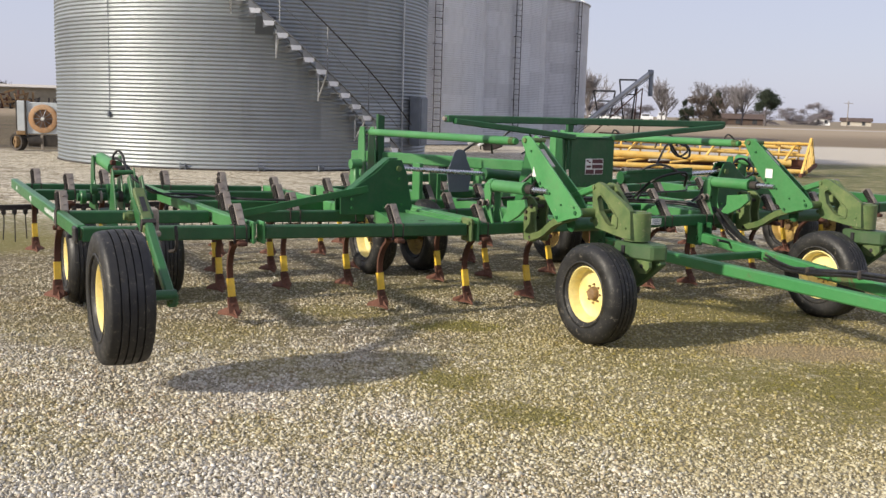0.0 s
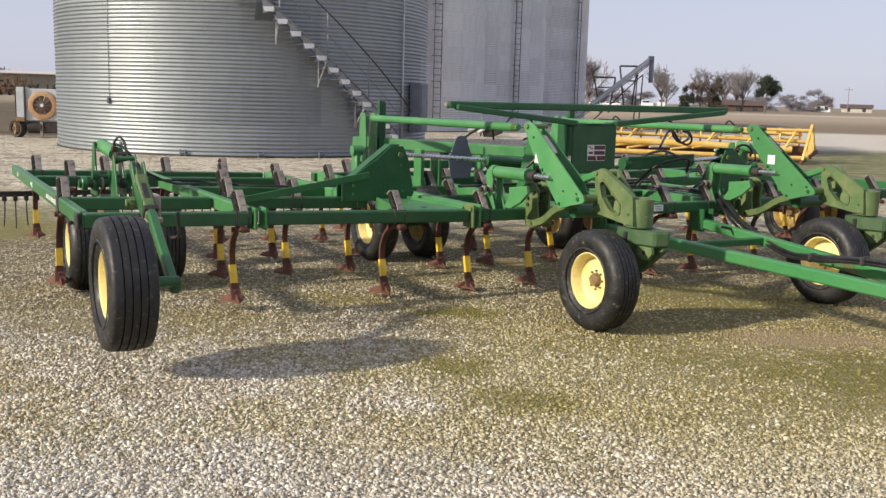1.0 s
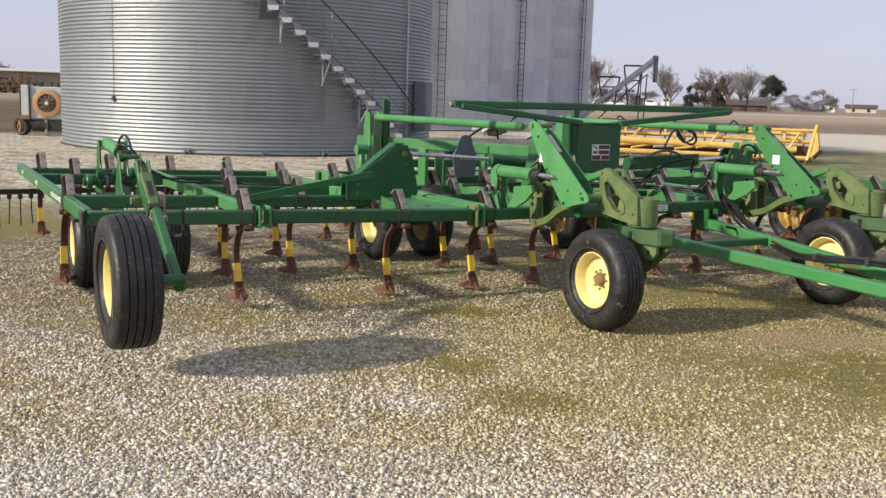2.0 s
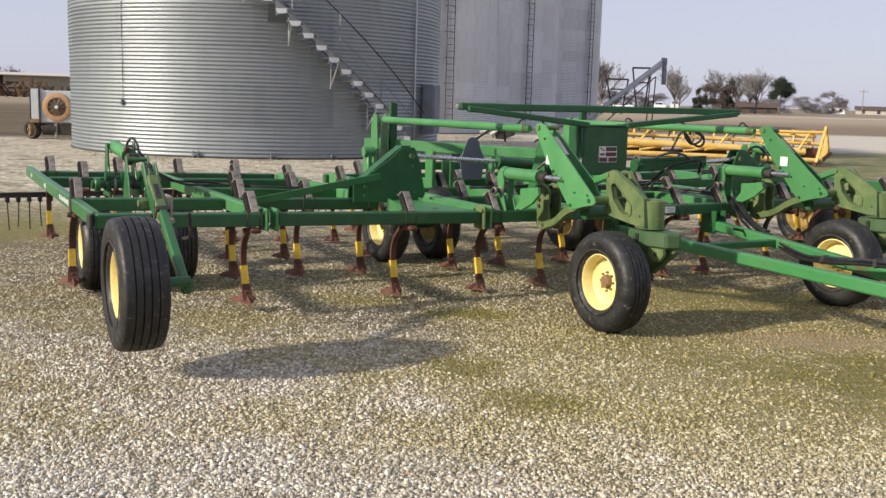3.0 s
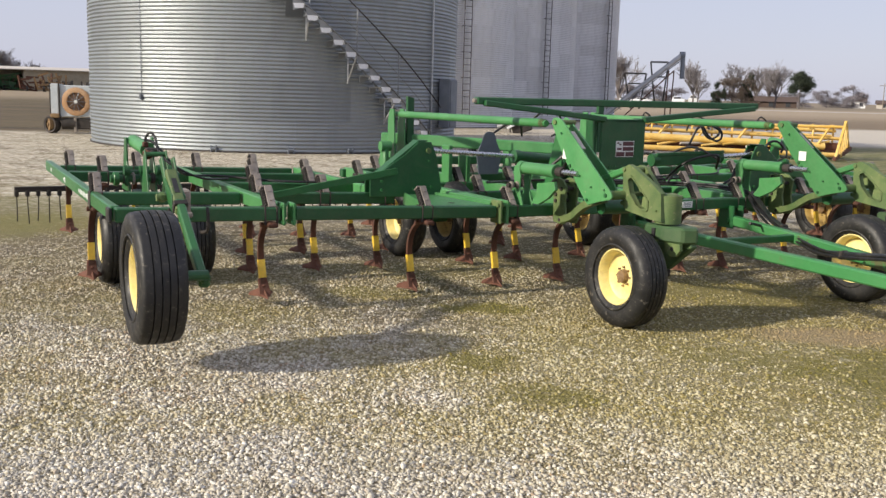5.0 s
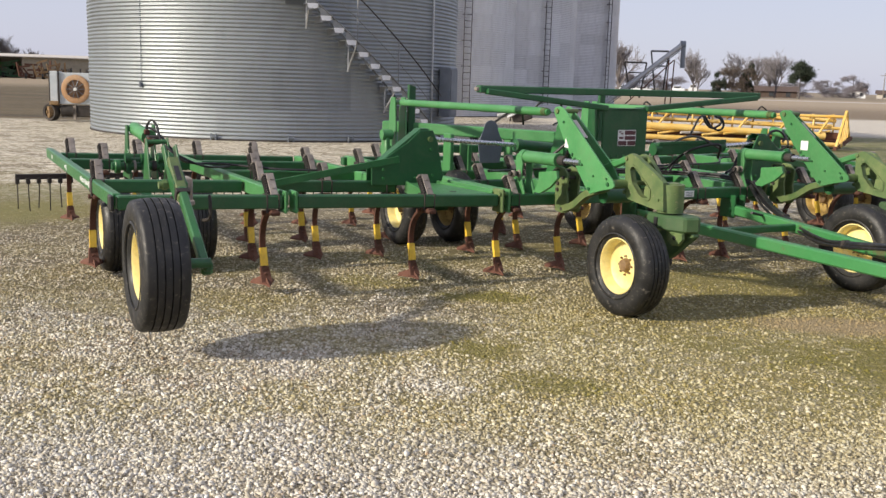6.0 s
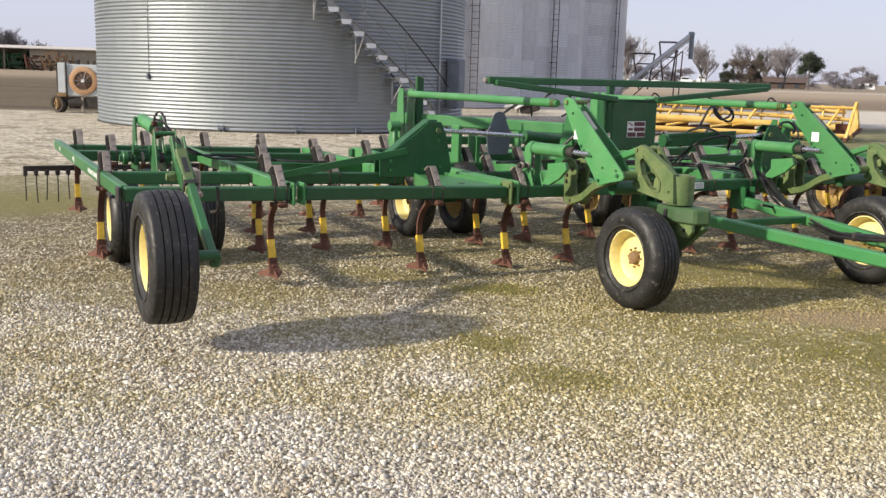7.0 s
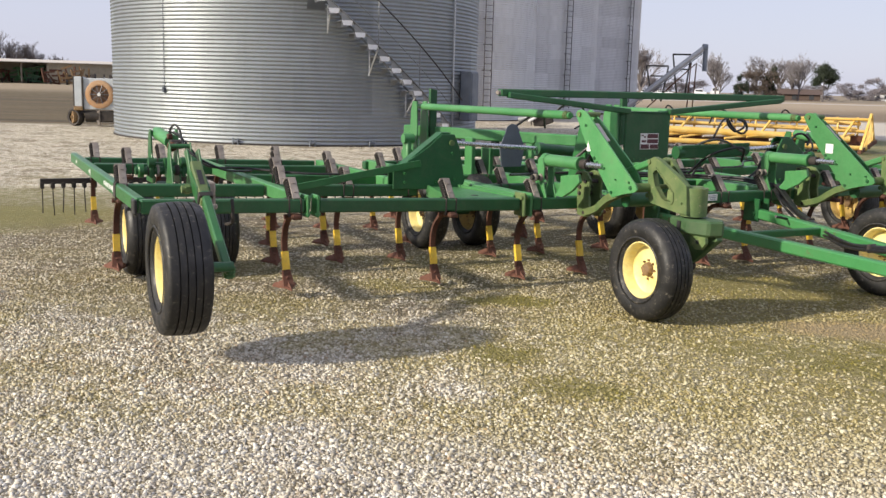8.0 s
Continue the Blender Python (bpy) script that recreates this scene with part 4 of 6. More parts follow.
def wing_lift(side):
    """Carrying wheels under the wing with the lift cylinder and its mast."""
    f = lambda u: flip(u, side)
    step = 0.0 if side > 0 else 0.29
    for u in (1.31, 2.0):
        wheel("carrying", f(u) + step, 8.62 - 0.4 * step, 0.378, 1 if side < 0 or u < 1.5 else -1, dusty=side < 0)
    bm = bm_new()
    rod(bm, (f(1.50) + step, 8.62 - 0.4 * step, 0.372), (f(1.90) + step, 8.62 - 0.4 * step, 0.372), 0.04, 12)
    beam(bm, (f(1.69) + step, 8.64 - 0.4 * step, 0.38), (f(1.69) + step, 9.55, 0.66), 0.10, 0.10)
    ax = part("lift_arm", bm, GREEN_DARK, CULT)
    bm = bm_new()
    for u in (1.58, 1.82):
        plate(bm, [(f(u), 9.30, 0.70), (f(u), 9.72, 0.70), (f(u), 9.62, 0.86), (f(u), 9.57, 1.10), (f(u), 9.52, 1.20), (f(u), 9.44, 1.20), (f(u), 9.42, 0.98)], (0.016, 0, 0))
    rod(bm, (f(1.57), 9.52, 0.86), (f(1.85), 9.52, 0.86), 0.03, 12)
    part("lift_mast", bm, GREEN, CULT)
    bm = bm_new()
    for u in (1.62, 1.80):
        plate(bm, [(f(u), 8.62, 0.74), (f(u), 8.92, 0.74), (f(u), 8.81, 1.08), (f(u), 8.77, 1.13), (f(u), 8.73, 1.08)], (0.014, 0, 0))
    rod(bm, (f(1.62), 8.77, 1.09), (f(1.81), 8.77, 1.09), 0.020, 10)
    part("lift_bracket", bm, GREEN, CULT)
    cyl = bm_new()
    rod(cyl, (f(1.66), 9.50, 1.165), (f(1.69), 9.00, 1.115), 0.060, 20)
    rod(cyl, (f(1.69), 9.02, 1.117), (f(1.69), 8.97, 1.112), 0.068, 20)
    ob = part("lift_cylinder", cyl, GREEN_FADED, CULT, "faded green hydraulic cylinder", smooth=True)
    bm = bm_new()
    rod(bm, (f(1.69), 8.98, 1.113), (f(1.70), 8.78, 1.09), 0.028, 12)
    box(bm, (f(1.70), 8.86, 1.10), (0.11, 0.09, 0.08), None, 0.012)
    part("piston_rod", bm, DARK_IRON, ob)
    for u, v in ((1.56, 9.32), (1.70, 9.30), (1.86, 9.34), (1.98, 9.4)):
        bm = bm_new()
        rod(bm, (f(u) - 0.025, v, 0.90), (f(u) + 0.025, v, 0.90), 0.05, 14)
        box(bm, (f(u), v, 0.83), (0.04, 0.06, 0.14), None, 0.01)
        part("pivot_lug", bm, GREEN_DARK, ax)
    bm = bm_new()                                     # torque tube across the wing with its drums and collars
    rod(bm, (f(1.42), 9.35, 0.825), (f(2.04), 9.35, 0.825), 0.038, 16)
    tube_ob = part("torque_tube", bm, GREEN_DARK, CULT, smooth=True)
    for u, r, w, mat in ((1.47, 0.066, 0.05, GREEN), (1.545, 0.050, 0.03, DARK_IRON), (1.625, 0.058, 0.022, SPRING), (1.735, 0.058, 0.022, SPRING), (1.80, 0.050, 0.04, DARK_IRON), (1.97, 0.062, 0.05, GREEN)):
        bm = bm_new()
        lathe(bm, [(-w / 2, 0.001), (-w / 2, r * 0.9), (-w / 2 + 0.006, r), (w / 2 - 0.006, r), (w / 2, r * 0.9), (w / 2, 0.001)], 20)
        bmesh.ops.translate(bm, vec=(f(u), 9.35, 0.825), verts=bm.verts)
        part("drum", bm, mat, tube_ob, smooth=True)
    bm = bm_new()                                     # rusty ball joint and port block at the rod's end
    lathe(bm, [(-0.045, 0.001), (-0.040, 0.026), (-0.020, 0.043), (0.0, 0.048), (0.020, 0.043), (0.040, 0.026), (0.045, 0.001)], 16)
    bmesh.ops.translate(bm, vec=(f(1.665), 8.84, 1.085), verts=bm.verts)
    box(bm, (f(1.665), 8.95, 1.165), (0.045, 0.06, 0.045), None, 0.006)
    part("ball_joint", bm, RUST, ob, "rust-brown ball joint", smooth=True)
    bm = bm_new()
    hose(bm, [(f(1.67), 8.98, 1.14), (f(1.675), 8.98, 1.22), (f(1.71), 8.95, 1.27), (f(1.745), 8.90, 1.22), (f(1.755), 8.80, 1.10), (f(1.84), 8.66, 1.0), (f(2.1), 8.7, 0.88), (f(2.42), 9.0, 0.84)], 0.011, 8)
    hose(bm, [(f(1.66), 9.3, 1.18), (f(1.78), 9.2, 1.17), (f(1.9), 9.0, 1.0), (f(2.1), 9.3, 0.86), (f(2.5), 9.5, 0.82), (f(3.0), 9.05, 0.80), (f(3.6), 8.9, 0.80), (f(4.2), 8.8, 0.80)], 0.012, 8)
    part("hydraulic_hose", bm, HOSE, CULT)


for s in (1, -1):
    gauge_wheel(s)
    wing_lift(s)


def centre_wheels(side):
    f = lambda u: flip(u, side)
    for u in (4.285, 4.875):
        wheel("carrying", f(u), 9.12, 0.378, 1, dusty=u > 4.5 or side < 0)
    bm = bm_new()
    rod(bm, (f(4.36), 9.12, 0.372), (f(4.80), 9.12, 0.372), 0.04, 12)
    beam(bm, (f(4.58), 9.12, 0.38), (f(4.58), 9.75, 0.92), 0.10, 0.11)
    part("wheel_arm", bm, GREEN_DARK, CULT)


def fore_plate(name, mat, u, w, outline, parent=None, bevel=0.003):
    """A plate that stands fore and aft: outline of (v, z) corners, w thick from u on."""
    bm = bm_new()
    plate(bm, [(u, v, z) for v, z in outline], (w, 0, 0), bevel)
    return part(name, bm, mat, parent or CULT)


def front_castor(shift, near):
    """Front levelling lever, its casting, the castor fork and the wheel."""
    f = lambda u: u + shift
    lever = fore_plate("lever", GREEN_FADED, f(4.555), 0.018, [(6.82, 1.47), (6.80, 1.505), (6.75, 1.515), (6.68, 1.50), (5.97, 0.97), (5.955, 0.935), (5.98, 0.915), (6.12, 0.885), (6.26, 0.845), (6.30, 0.87), (6.63, 1.21)])
    for v, z, r in ((6.755, 1.475, 0.018), (6.27, 0.885, 0.013), (6.03, 0.945, 0.016), (6.05, 0.985, 0.009), (6.38, 1.065, 0.010), (6.52, 1.135, 0.014), (6.48, 1.10, 0.014), (6.60, 1.17, 0.012), (6.66, 1.39, 0.010), (6.22, 0.99, 0.008)):
        bm = bm_new()
        rod(bm, (f(4.545), v, z), (f(4.58), v, z), r, 8)
        part("bolt", bm, GREEN_DARK, lever)
    far = fore_plate("lever", GREEN_FADED, f(4.72), 0.018, [(6.90, 1.49), (6.86, 1.515), (6.80, 1.495), (6.20, 1.075), (6.10, 0.95), (6.25, 0.93), (6.42, 1.05), (6.76, 1.34)])
    bm = bm_new()
    rod(bm, (f(4.54), 6.755, 1.475), (f(4.76), 6.775, 1.475), 0.020, 10)
    part("top_pin", bm, OLIVE, far)
    bm = bm_new()                                     # bent cover strip along the lever's upper edge
    beam(bm, (f(4.60), 6.60, 1.405), (f(4.60), 6.43, 1.275), 0.07, 0.012, 0.002)
    part("cover_strip", bm, SIDING, lever, "pale scuffed cover strip")
    bm = bm_new()
    if near:
        plate(bm, [(f(4.552), 6.62, 1.265), (f(4.552), 6.575, 1.185), (f(4.552), 6.635, 1.185)], (0.002, 0, 0), 0)
    else:
        box(bm, (f(4.552), 6.48, 1.20), (0.003, 0.085, 0.085), None, 0)
    part("decal", bm, WHITE, lever)
    bm = bm_new()
    beam(bm, (f(4.74), 6.32, 1.04), (f(4.76), 6.03, 1.145), 0.06, 0.05)
    part("strut", bm, GREEN_FADED, CULT)
    # bracket on the front bar with its row of pins, and the curved crank
    for u in (4.78, 4.90):
        br = fore_plate("front_bracket", OLIVE, f(u), 0.022, [(7.08, 0.97), (7.02, 0.99), (6.95, 0.98), (6.89, 0.925), (6.905, 0.785), (6.87, 0.635), (6.90, 0.60), (6.96, 0.592), (7.06, 0.602), (7.075, 0.64), (7.075, 0.785)])
    for v, z in ((7.03, 0.955), (7.03, 0.90), (7.03, 0.845), (7.03, 0.79), (6.95, 0.63), (6.95, 0.90)):
        bm = bm_new()
        rod(bm, (f(4.765), v, z), (f(4.93), v, z), 0.016, 10)
        part("pin", bm, DARK_IRON, br)
    bm = bm_new()
    sweep(bm, smooth_line([(f(4.80), 6.95, 0.63), (f(4.74), 6.70, 0.70), (f(4.68), 6.45, 0.82), (f(4.64), 6.16, 0.90)], 5), [(-0.03, -0.028), (0.03, -0.028), (0.03, 0.028), (-0.03, 0.028)], (1, 0, 0))
    part("crank_arm", bm, OLIVE, CULT)
    bm = bm_new()
    rod(bm, (f(4.72), 6.30, 0.82), (f(5.02), 6.30, 0.82), 0.06, 20)
    part("torque_drum", bm, GREEN_DARK, CULT, smooth=True)
    # levelling cylinder
    cyl = bm_new()
    rod(cyl, (f(4.52), 7.16, 1.068), (f(4.54), 6.70, 1.075), 0.052, 20)
    rod(cyl, (f(4.52), 7.20, 1.068), (f(4.52), 7.14, 1.068), 0.058, 20)
    rod(cyl, (f(4.54), 6.72, 1.075), (f(4.54), 6.68, 1.075), 0.057, 20)
    ob = part("levelling_cylinder", cyl, GREEN_FADED, CULT, "faded green hydraulic cylinder", smooth=True)
    bm = bm_new()
    rod(bm, (f(4.54), 6.70, 1.075), (f(4.55), 6.40, 1.08), 0.022, 14)
    part("piston_rod", bm, CHROME, ob, smooth=True)
    bm = bm_new()
    rod(bm, (f(4.55), 6.69, 1.074), (f(4.55), 6.60, 1.074), 0.040, 14)
    part("gland", bm, DARK_IRON, ob)
    for u in (4.46, 4.56):
        fore_plate("cylinder_bracket", GREEN_FADED, f(u), 0.016, [(7.23, 1.05), (7.21, 1.09), (7.15, 1.09), (7.12, 1.00), (7.13, 0.88), (7.07, 0.75), (7.25, 0.75), (7.21, 0.90)])
    fore_plate("gusset", GREEN_FADED, f(4.54), 0.03, [(7.06, 0.77), (6.98, 0.86), (6.98, 0.95), (6.86, 0.965), (6.72, 0.985), (6.70, 0.92), (6.80, 0.84), (6.95, 0.77)])
    for k in range(5):
        bm = bm_new()
        rod(bm, (f(4.36 + 0.03 * k), 7.16, 0.92), (f(4.378 + 0.03 * k), 7.16, 0.92), 0.032 if k % 2 else 0.022, 14)
        part("adjuster_disc", bm, SPRING if k % 2 else DARK_IRON, CULT)
    # casting with open webs, vertical pivot barrel
    outer = [(6.035, 1.118), (6.022, 1.163), (5.97, 1.186), (5.912, 1.171), (5.80, 1.118), (5.698, 1.069), (5.58, 1.001), (5.56, 0.793), (5.674, 0.795), (5.84, 0.815), (5.982, 0.833), (6.02, 0.873)]
    inner = [(5.965, 1.060), (5.953, 1.080), (5.923, 1.090), (5.884, 1.062), (5.82, 1.012), (5.775, 0.978), (5.731, 0.940), (5.730, 0.885), (5.745, 0.868), (5.80, 0.866), (5.848, 0.884), (5.93, 0.964)]
    bm = bm_new()
    ring(bm, outer, inner, f(4.735), 0.040)
    cast = part("casting", bm, OLIVE, CULT)
    bm = bm_new()                                     # raised rib round the opening
    lip = [(v + (v - 5.85) * 0.16, z + (z - 0.97) * 0.16) for v, z in inner]
    ring(bm, lip, inner, f(4.717), 0.020)
    part("casting_rib", bm, OLIVE, cast)
    outer = [(6.13, 1.10), (6.114, 1.153), (6.069, 1.173), (5.999, 1.160), (5.90, 1.072), (5.804, 0.985), (5.72, 0.93), (5.72, 0.87), (5.84, 0.87), (6.05, 0.95)]
    inner = [(6.015, 1.058), (6.008, 1.064), (5.99, 1.066), (5.965, 1.060), (5.915, 1.028), (5.871, 0.994), (5.868, 0.988), (5.878, 0.983), (5.90, 0.985), (5.99, 1.042)]
    bm = bm_new()
    ring(bm, outer, inner, f(4.92), 0.036)
    part("casting_web", bm, OLIVE, cast)
    bm = bm_new()                                     # floor that joins the two webs
    plate(bm, [(f(4.74), 6.00, 0.835), (f(4.92), 6.00, 0.90), (f(4.92), 5.66, 0.85), (f(4.74), 5.66, 0.795)], (0, 0, 0.03), 0.004)
    part("casting_floor", bm, OLIVE, cast)
    for v, z in ((6.02, 1.145), (6.02, 0.885), (6.03, 0.95), (5.62, 0.87)):
        bm = bm_new()
        rod(bm, (f(4.705), v, z), (f(4.96), v, z), 0.018 if z != 0.87 else 0.008, 10)
        part("pin", bm, OLIVE, cast)
    bm = bm_new()
    rod(bm, (f(4.57), 6.03, 0.945), (f(4.74), 6.02, 0.945), 0.036, 18)
    part("cross_pin", bm, OLIVE, CULT, smooth=True)
    bm = bm_new()
    rod(bm, (f(4.83), 5.62, 0.775), (f(4.83), 5.62, 0.985), 0.098, 28)
    rod(bm, (f(4.83), 5.62, 0.98), (f(4.83), 5.62, 0.995), 0.075, 24, 0.06)
    beam(bm, (f(4.83), 5.62, 0.87), (f(4.83), 5.86, 0.90), 0.15, 0.13, 0.02)
    part("pivot_barrel", bm, OLIVE, CULT, smooth=True)
    bm = bm_new()
    plate(bm, [(f(4.72), 5.76, 0.645), (f(4.73), 5.56, 0.645), (f(4.79), 5.40, 0.645), (f(4.90), 5.36, 0.645), (f(4.97), 5.44, 0.645), (f(4.97), 5.76, 0.645)], (0, 0, 0.118), 0.016)
    fork = part("fork_head", bm, DUSTY_GREEN, CULT)
    leg = fore_plate("fork_leg", DUSTY_GREEN, f(4.86), 0.06, [(5.72, 0.66), (5.40, 0.66), (5.38, 0.62), (5.62, 0.43), (5.88, 0.30), (5.93, 0.40), (5.84, 0.60)], fork, 0.006)
    fore_plate("fork_cheek", OLIVE, f(4.765), 0.03, [(5.57, 0.645), (5.40, 0.645), (5.395, 0.60), (5.44, 0.55), (5.50, 0.545), (5.56, 0.58)], fork)
    # black plug gives the cheek's hole its inner darkness
    bm = bm_new()
    rod(bm, (f(4.762), 5.478, 0.603), (f(4.80), 5.478, 0.603), 0.017, 10)
    part("hole", bm, BLACK, fork)
    bm = bm_new()
    rod(bm, (f(4.50), 5.69, 0.385), (f(4.92), 5.69, 0.385), 0.036, 12)
    part("axle", bm, DARK_IRON, fork)
    bm = bm_new()
    box(bm, (f(4.722), 5.645, 0.705), (0.016, 0.035, 0.07), None, 0.003)
    part("socket", bm, BLACK, fork)
    wheel("carrying", f(4.465 if shift else 4.515), 5.69, 0.378, 1)


def ring(bm, outer, inner, u, w):
    """A plate in a fore-and-aft plane with an opening: two outlines of as many (v, z) corners."""
    rows = []
    for x in (u - w / 2, u + w / 2):
        rows.append(([bm.verts.new((x, *p)) for p in outer], [bm.verts.new((x, *p)) for p in inner]))
    (a, b), (c, d) = rows
    n = len(outer)
    for i in range(n):
        j = (i + 1) % n
        bm.faces.new((a[i], a[j], b[j], b[i]))
        bm.faces.new((c[j], c[i], d[i], d[j]))
        bm.faces.new((a[j], a[i], c[i], c[j]))
        bm.faces.new((b[i], b[j], d[j], d[i]))


for s in (1, -1):
    centre_wheels(s)
front_castor(0.0, True)
front_castor(STEP, False)


def top_rest():
    """Mast box with the warning label and the wide rest for the folded wings."""
    bm = bm_new()
    box(bm, (5.635, 7.25, 1.26), (0.50, 0.030, 0.46), None, 0.006)
    box(bm, (5.635, 7.30, 1.475), (0.52, 0.13, 0.030), None, 0.006)
    mast = part("mast_box", bm, GREEN_DARK, CULT)
    for u in (5.36, 5.90):
        bm = bm_new()
        box(bm, (u, 7.36, 1.12), (0.03, 0.14, 0.76), None, 0.006)
        part("mast_side", bm, GREEN_DARK, mast)
    bm = bm_new()
    plate(bm, [(5.20, 7.60, 0.75), (5.20, 7.90, 0.75), (5.20, 7.66, 1.46), (5.20, 7.58, 1.46)], (0.02, 0, 0))
    plate(bm, [(5.30, 7.60, 0.75), (5.30, 7.90, 0.75), (5.30, 7.66, 1.46), (5.30, 7.58, 1.46)], (0.02, 0, 0))
    part("mast_brace", bm, GREEN, mast)
    # label
    bm = bm_new()
    box(bm, (5.655, 7.2325, 1.222), (0.205, 0.003, 0.146), None, 0)
    lab = part("warning_label", bm, WHITE, mast, "white and maroon warning label")
    for u, w, z, h in ((5.690, 0.122, 1.270, 0.038), (5.575, 0.022, 1.276, 0.014), (5.600, 0.022, 1.262, 0.014), (5.690, 0.122, 1.222, 0.036), (5.590, 0.050, 1.222, 0.020), (5.604, 0.094, 1.174, 0.040), (5.708, 0.092, 1.174, 0.040)):
        bm = bm_new()
        box(bm, (u, 7.2295, z), (w, 0.002, h), None, 0)
        part("text_bar", bm, MAROON, lab)
    for k in range(7):
        bm = bm_new()
        rod(bm, (5.42 + 0.07 * k, 7.228, 1.06), (5.42 + 0.07 * k, 7.24, 1.06), 0.010, 6)
        part("bolt", bm, GREEN, mast)
    # rest: one long beam, two sloping stays
    bm = bm_new()
    beam(bm, (4.10, 7.30, 1.632), (7.32, 7.30, 1.635), 0.075, 0.062)
    rest = part("wing_rest", bm, GREEN_DARK, mast)
    for a, b in (((4.16, 7.26, 1.615), (5.42, 7.24, 1.490)), ((7.26, 7.26, 1.615), (5.86, 7.24, 1.490))):
        bm = bm_new()
        beam(bm, a, b, 0.06, 0.050)
        part("stay", bm, GREEN_DARK, rest)
    bm = bm_new()
    beam(bm, (4.07, 7.30, 1.632), (4.12, 7.30, 1.632), 0.045, 0.035)
    part("end_pad", bm, SPRING, rest, "pale worn end pad")


top_rest()


def tongue():
    """A-shaped drawbar that runs to the hitch, its cross tube and hose bundle."""
    for side in (1, -1):
        f = lambda u: flip(u, side)
        bm = bm_new()
        start = 5.69 if side > 0 else 6.90
        beam(bm, (start, 7.08, 0.535), (f(5.60), 3.70, 0.515), 0.085, 0.092, 0.012)
        part("drawbar_tube", bm, DRAWBAR, CULT)
        bm = bm_new()
        box(bm, (start - 0.06, 7.10, 0.57), (0.024, 0.20, 0.22), None, 0.006)
        box(bm, (start + 0.06, 7.10, 0.57), (0.024, 0.20, 0.22), None, 0.006)
        rod(bm, (start - 0.09, 7.06, 0.535), (start + 0.09, 7.06, 0.535), 0.022, 10)
        part("drawbar_lug", bm, GREEN_DARK, CULT)
    bm = bm_new()
    beam(bm, (5.66, 5.98, 0.535), (6.58, 5.98, 0.535), 0.06, 0.06)
    part("cross_tube", bm, GREEN, CULT)
    bm = bm_new()
    box(bm, (5.75, 3.0, 0.50), (0.30, 1.5, 0.14), None, 0.02)
    part("hitch", bm, GREEN_DARK, CULT)
    # hydraulic hoses: from the frame down along the drawbar
    for k in range(6):
        d, e, g = 0.021 * (k % 3), 0.024 * (k // 3), 0.02 * math.sin(2.4 * k)
        bm = bm_new()
        hose(bm, [(6.25 + d, 8.35 + g, 0.79 + e), (6.94 + d, 8.0 + g, 0.79 + e), (7.10 + d + g, 7.6 - g, 0.80 + e), (7.14 + d, 7.3 + g, 0.785 + e), (7.12 + d, 7.10, 0.775 + e), (7.06 + d, 6.95 - 2 * e, 0.68 + e), (6.93 + d, 6.65, 0.60 + e + 0.4 * g), (6.74 + d, 6.3, 0.55 + e), (6.34 + d + 0.6 * g, 5.6, 0.495 + e + 0.7 * g), (5.98 + d + g, 5.0, 0.555 + e - 0.5 * g), (5.80 + d, 4.4, 0.635 + e), (5.74 + d, 3.7, 0.66 + e)], 0.0125, 8, 5)
        part("hydraulic_hose", bm, HOSE, CULT)
    for u, v, z in ((6.77, 6.3, 0.565), (6.01, 5.0, 0.57), (5.82, 4.4, 0.65)):
        bm = bm_new()
        box(bm, (u, v, z), (0.085, 0.035, 0.065), None, 0.012)
        part("hose_clip", bm, DARK_IRON, CULT)
    # hoses over the frame and at the levelling gear
    runs = [
        [(7.0, 7.0, 0.78), (7.05, 6.9, 0.62), (6.95, 6.6, 0.50), (6.7, 6.5, 0.56), (6.5, 6.45, 0.60)],
        [(6.1, 8.0, 0.86), (5.6, 8.3, 0.84), (5.1, 8.4, 0.82), (4.7, 8.1, 0.85)],
        [(6.9, 7.3, 1.10), (6.7, 7.5, 1.22), (6.5, 7.7, 1.10), (6.4, 7.9, 0.90)],
        [(6.85, 7.3, 1.02), (6.75, 7.2, 1.16), (6.55, 7.4, 1.08), (6.45, 7.6, 0.88)],
        [(4.62, 6.9, 1.10), (4.72, 6.8, 1.22), (4.85, 7.0, 1.12), (4.9, 7.3, 0.90)],
        [(6.0, 8.6, 0.84), (6.6, 8.5, 0.80), (7.4, 8.4, 0.82)],
        [(5.62, 9.6, 1.24), (5.78, 9.5, 1.37), (5.95, 9.55, 1.36), (6.08, 9.7, 1.22)],
        [(6.45, 10.2, 1.30), (6.6, 10.1, 1.48), (6.85, 10.1, 1.46), (6.9, 10.1, 1.28), (6.7, 10.0, 1.20)],
    ]
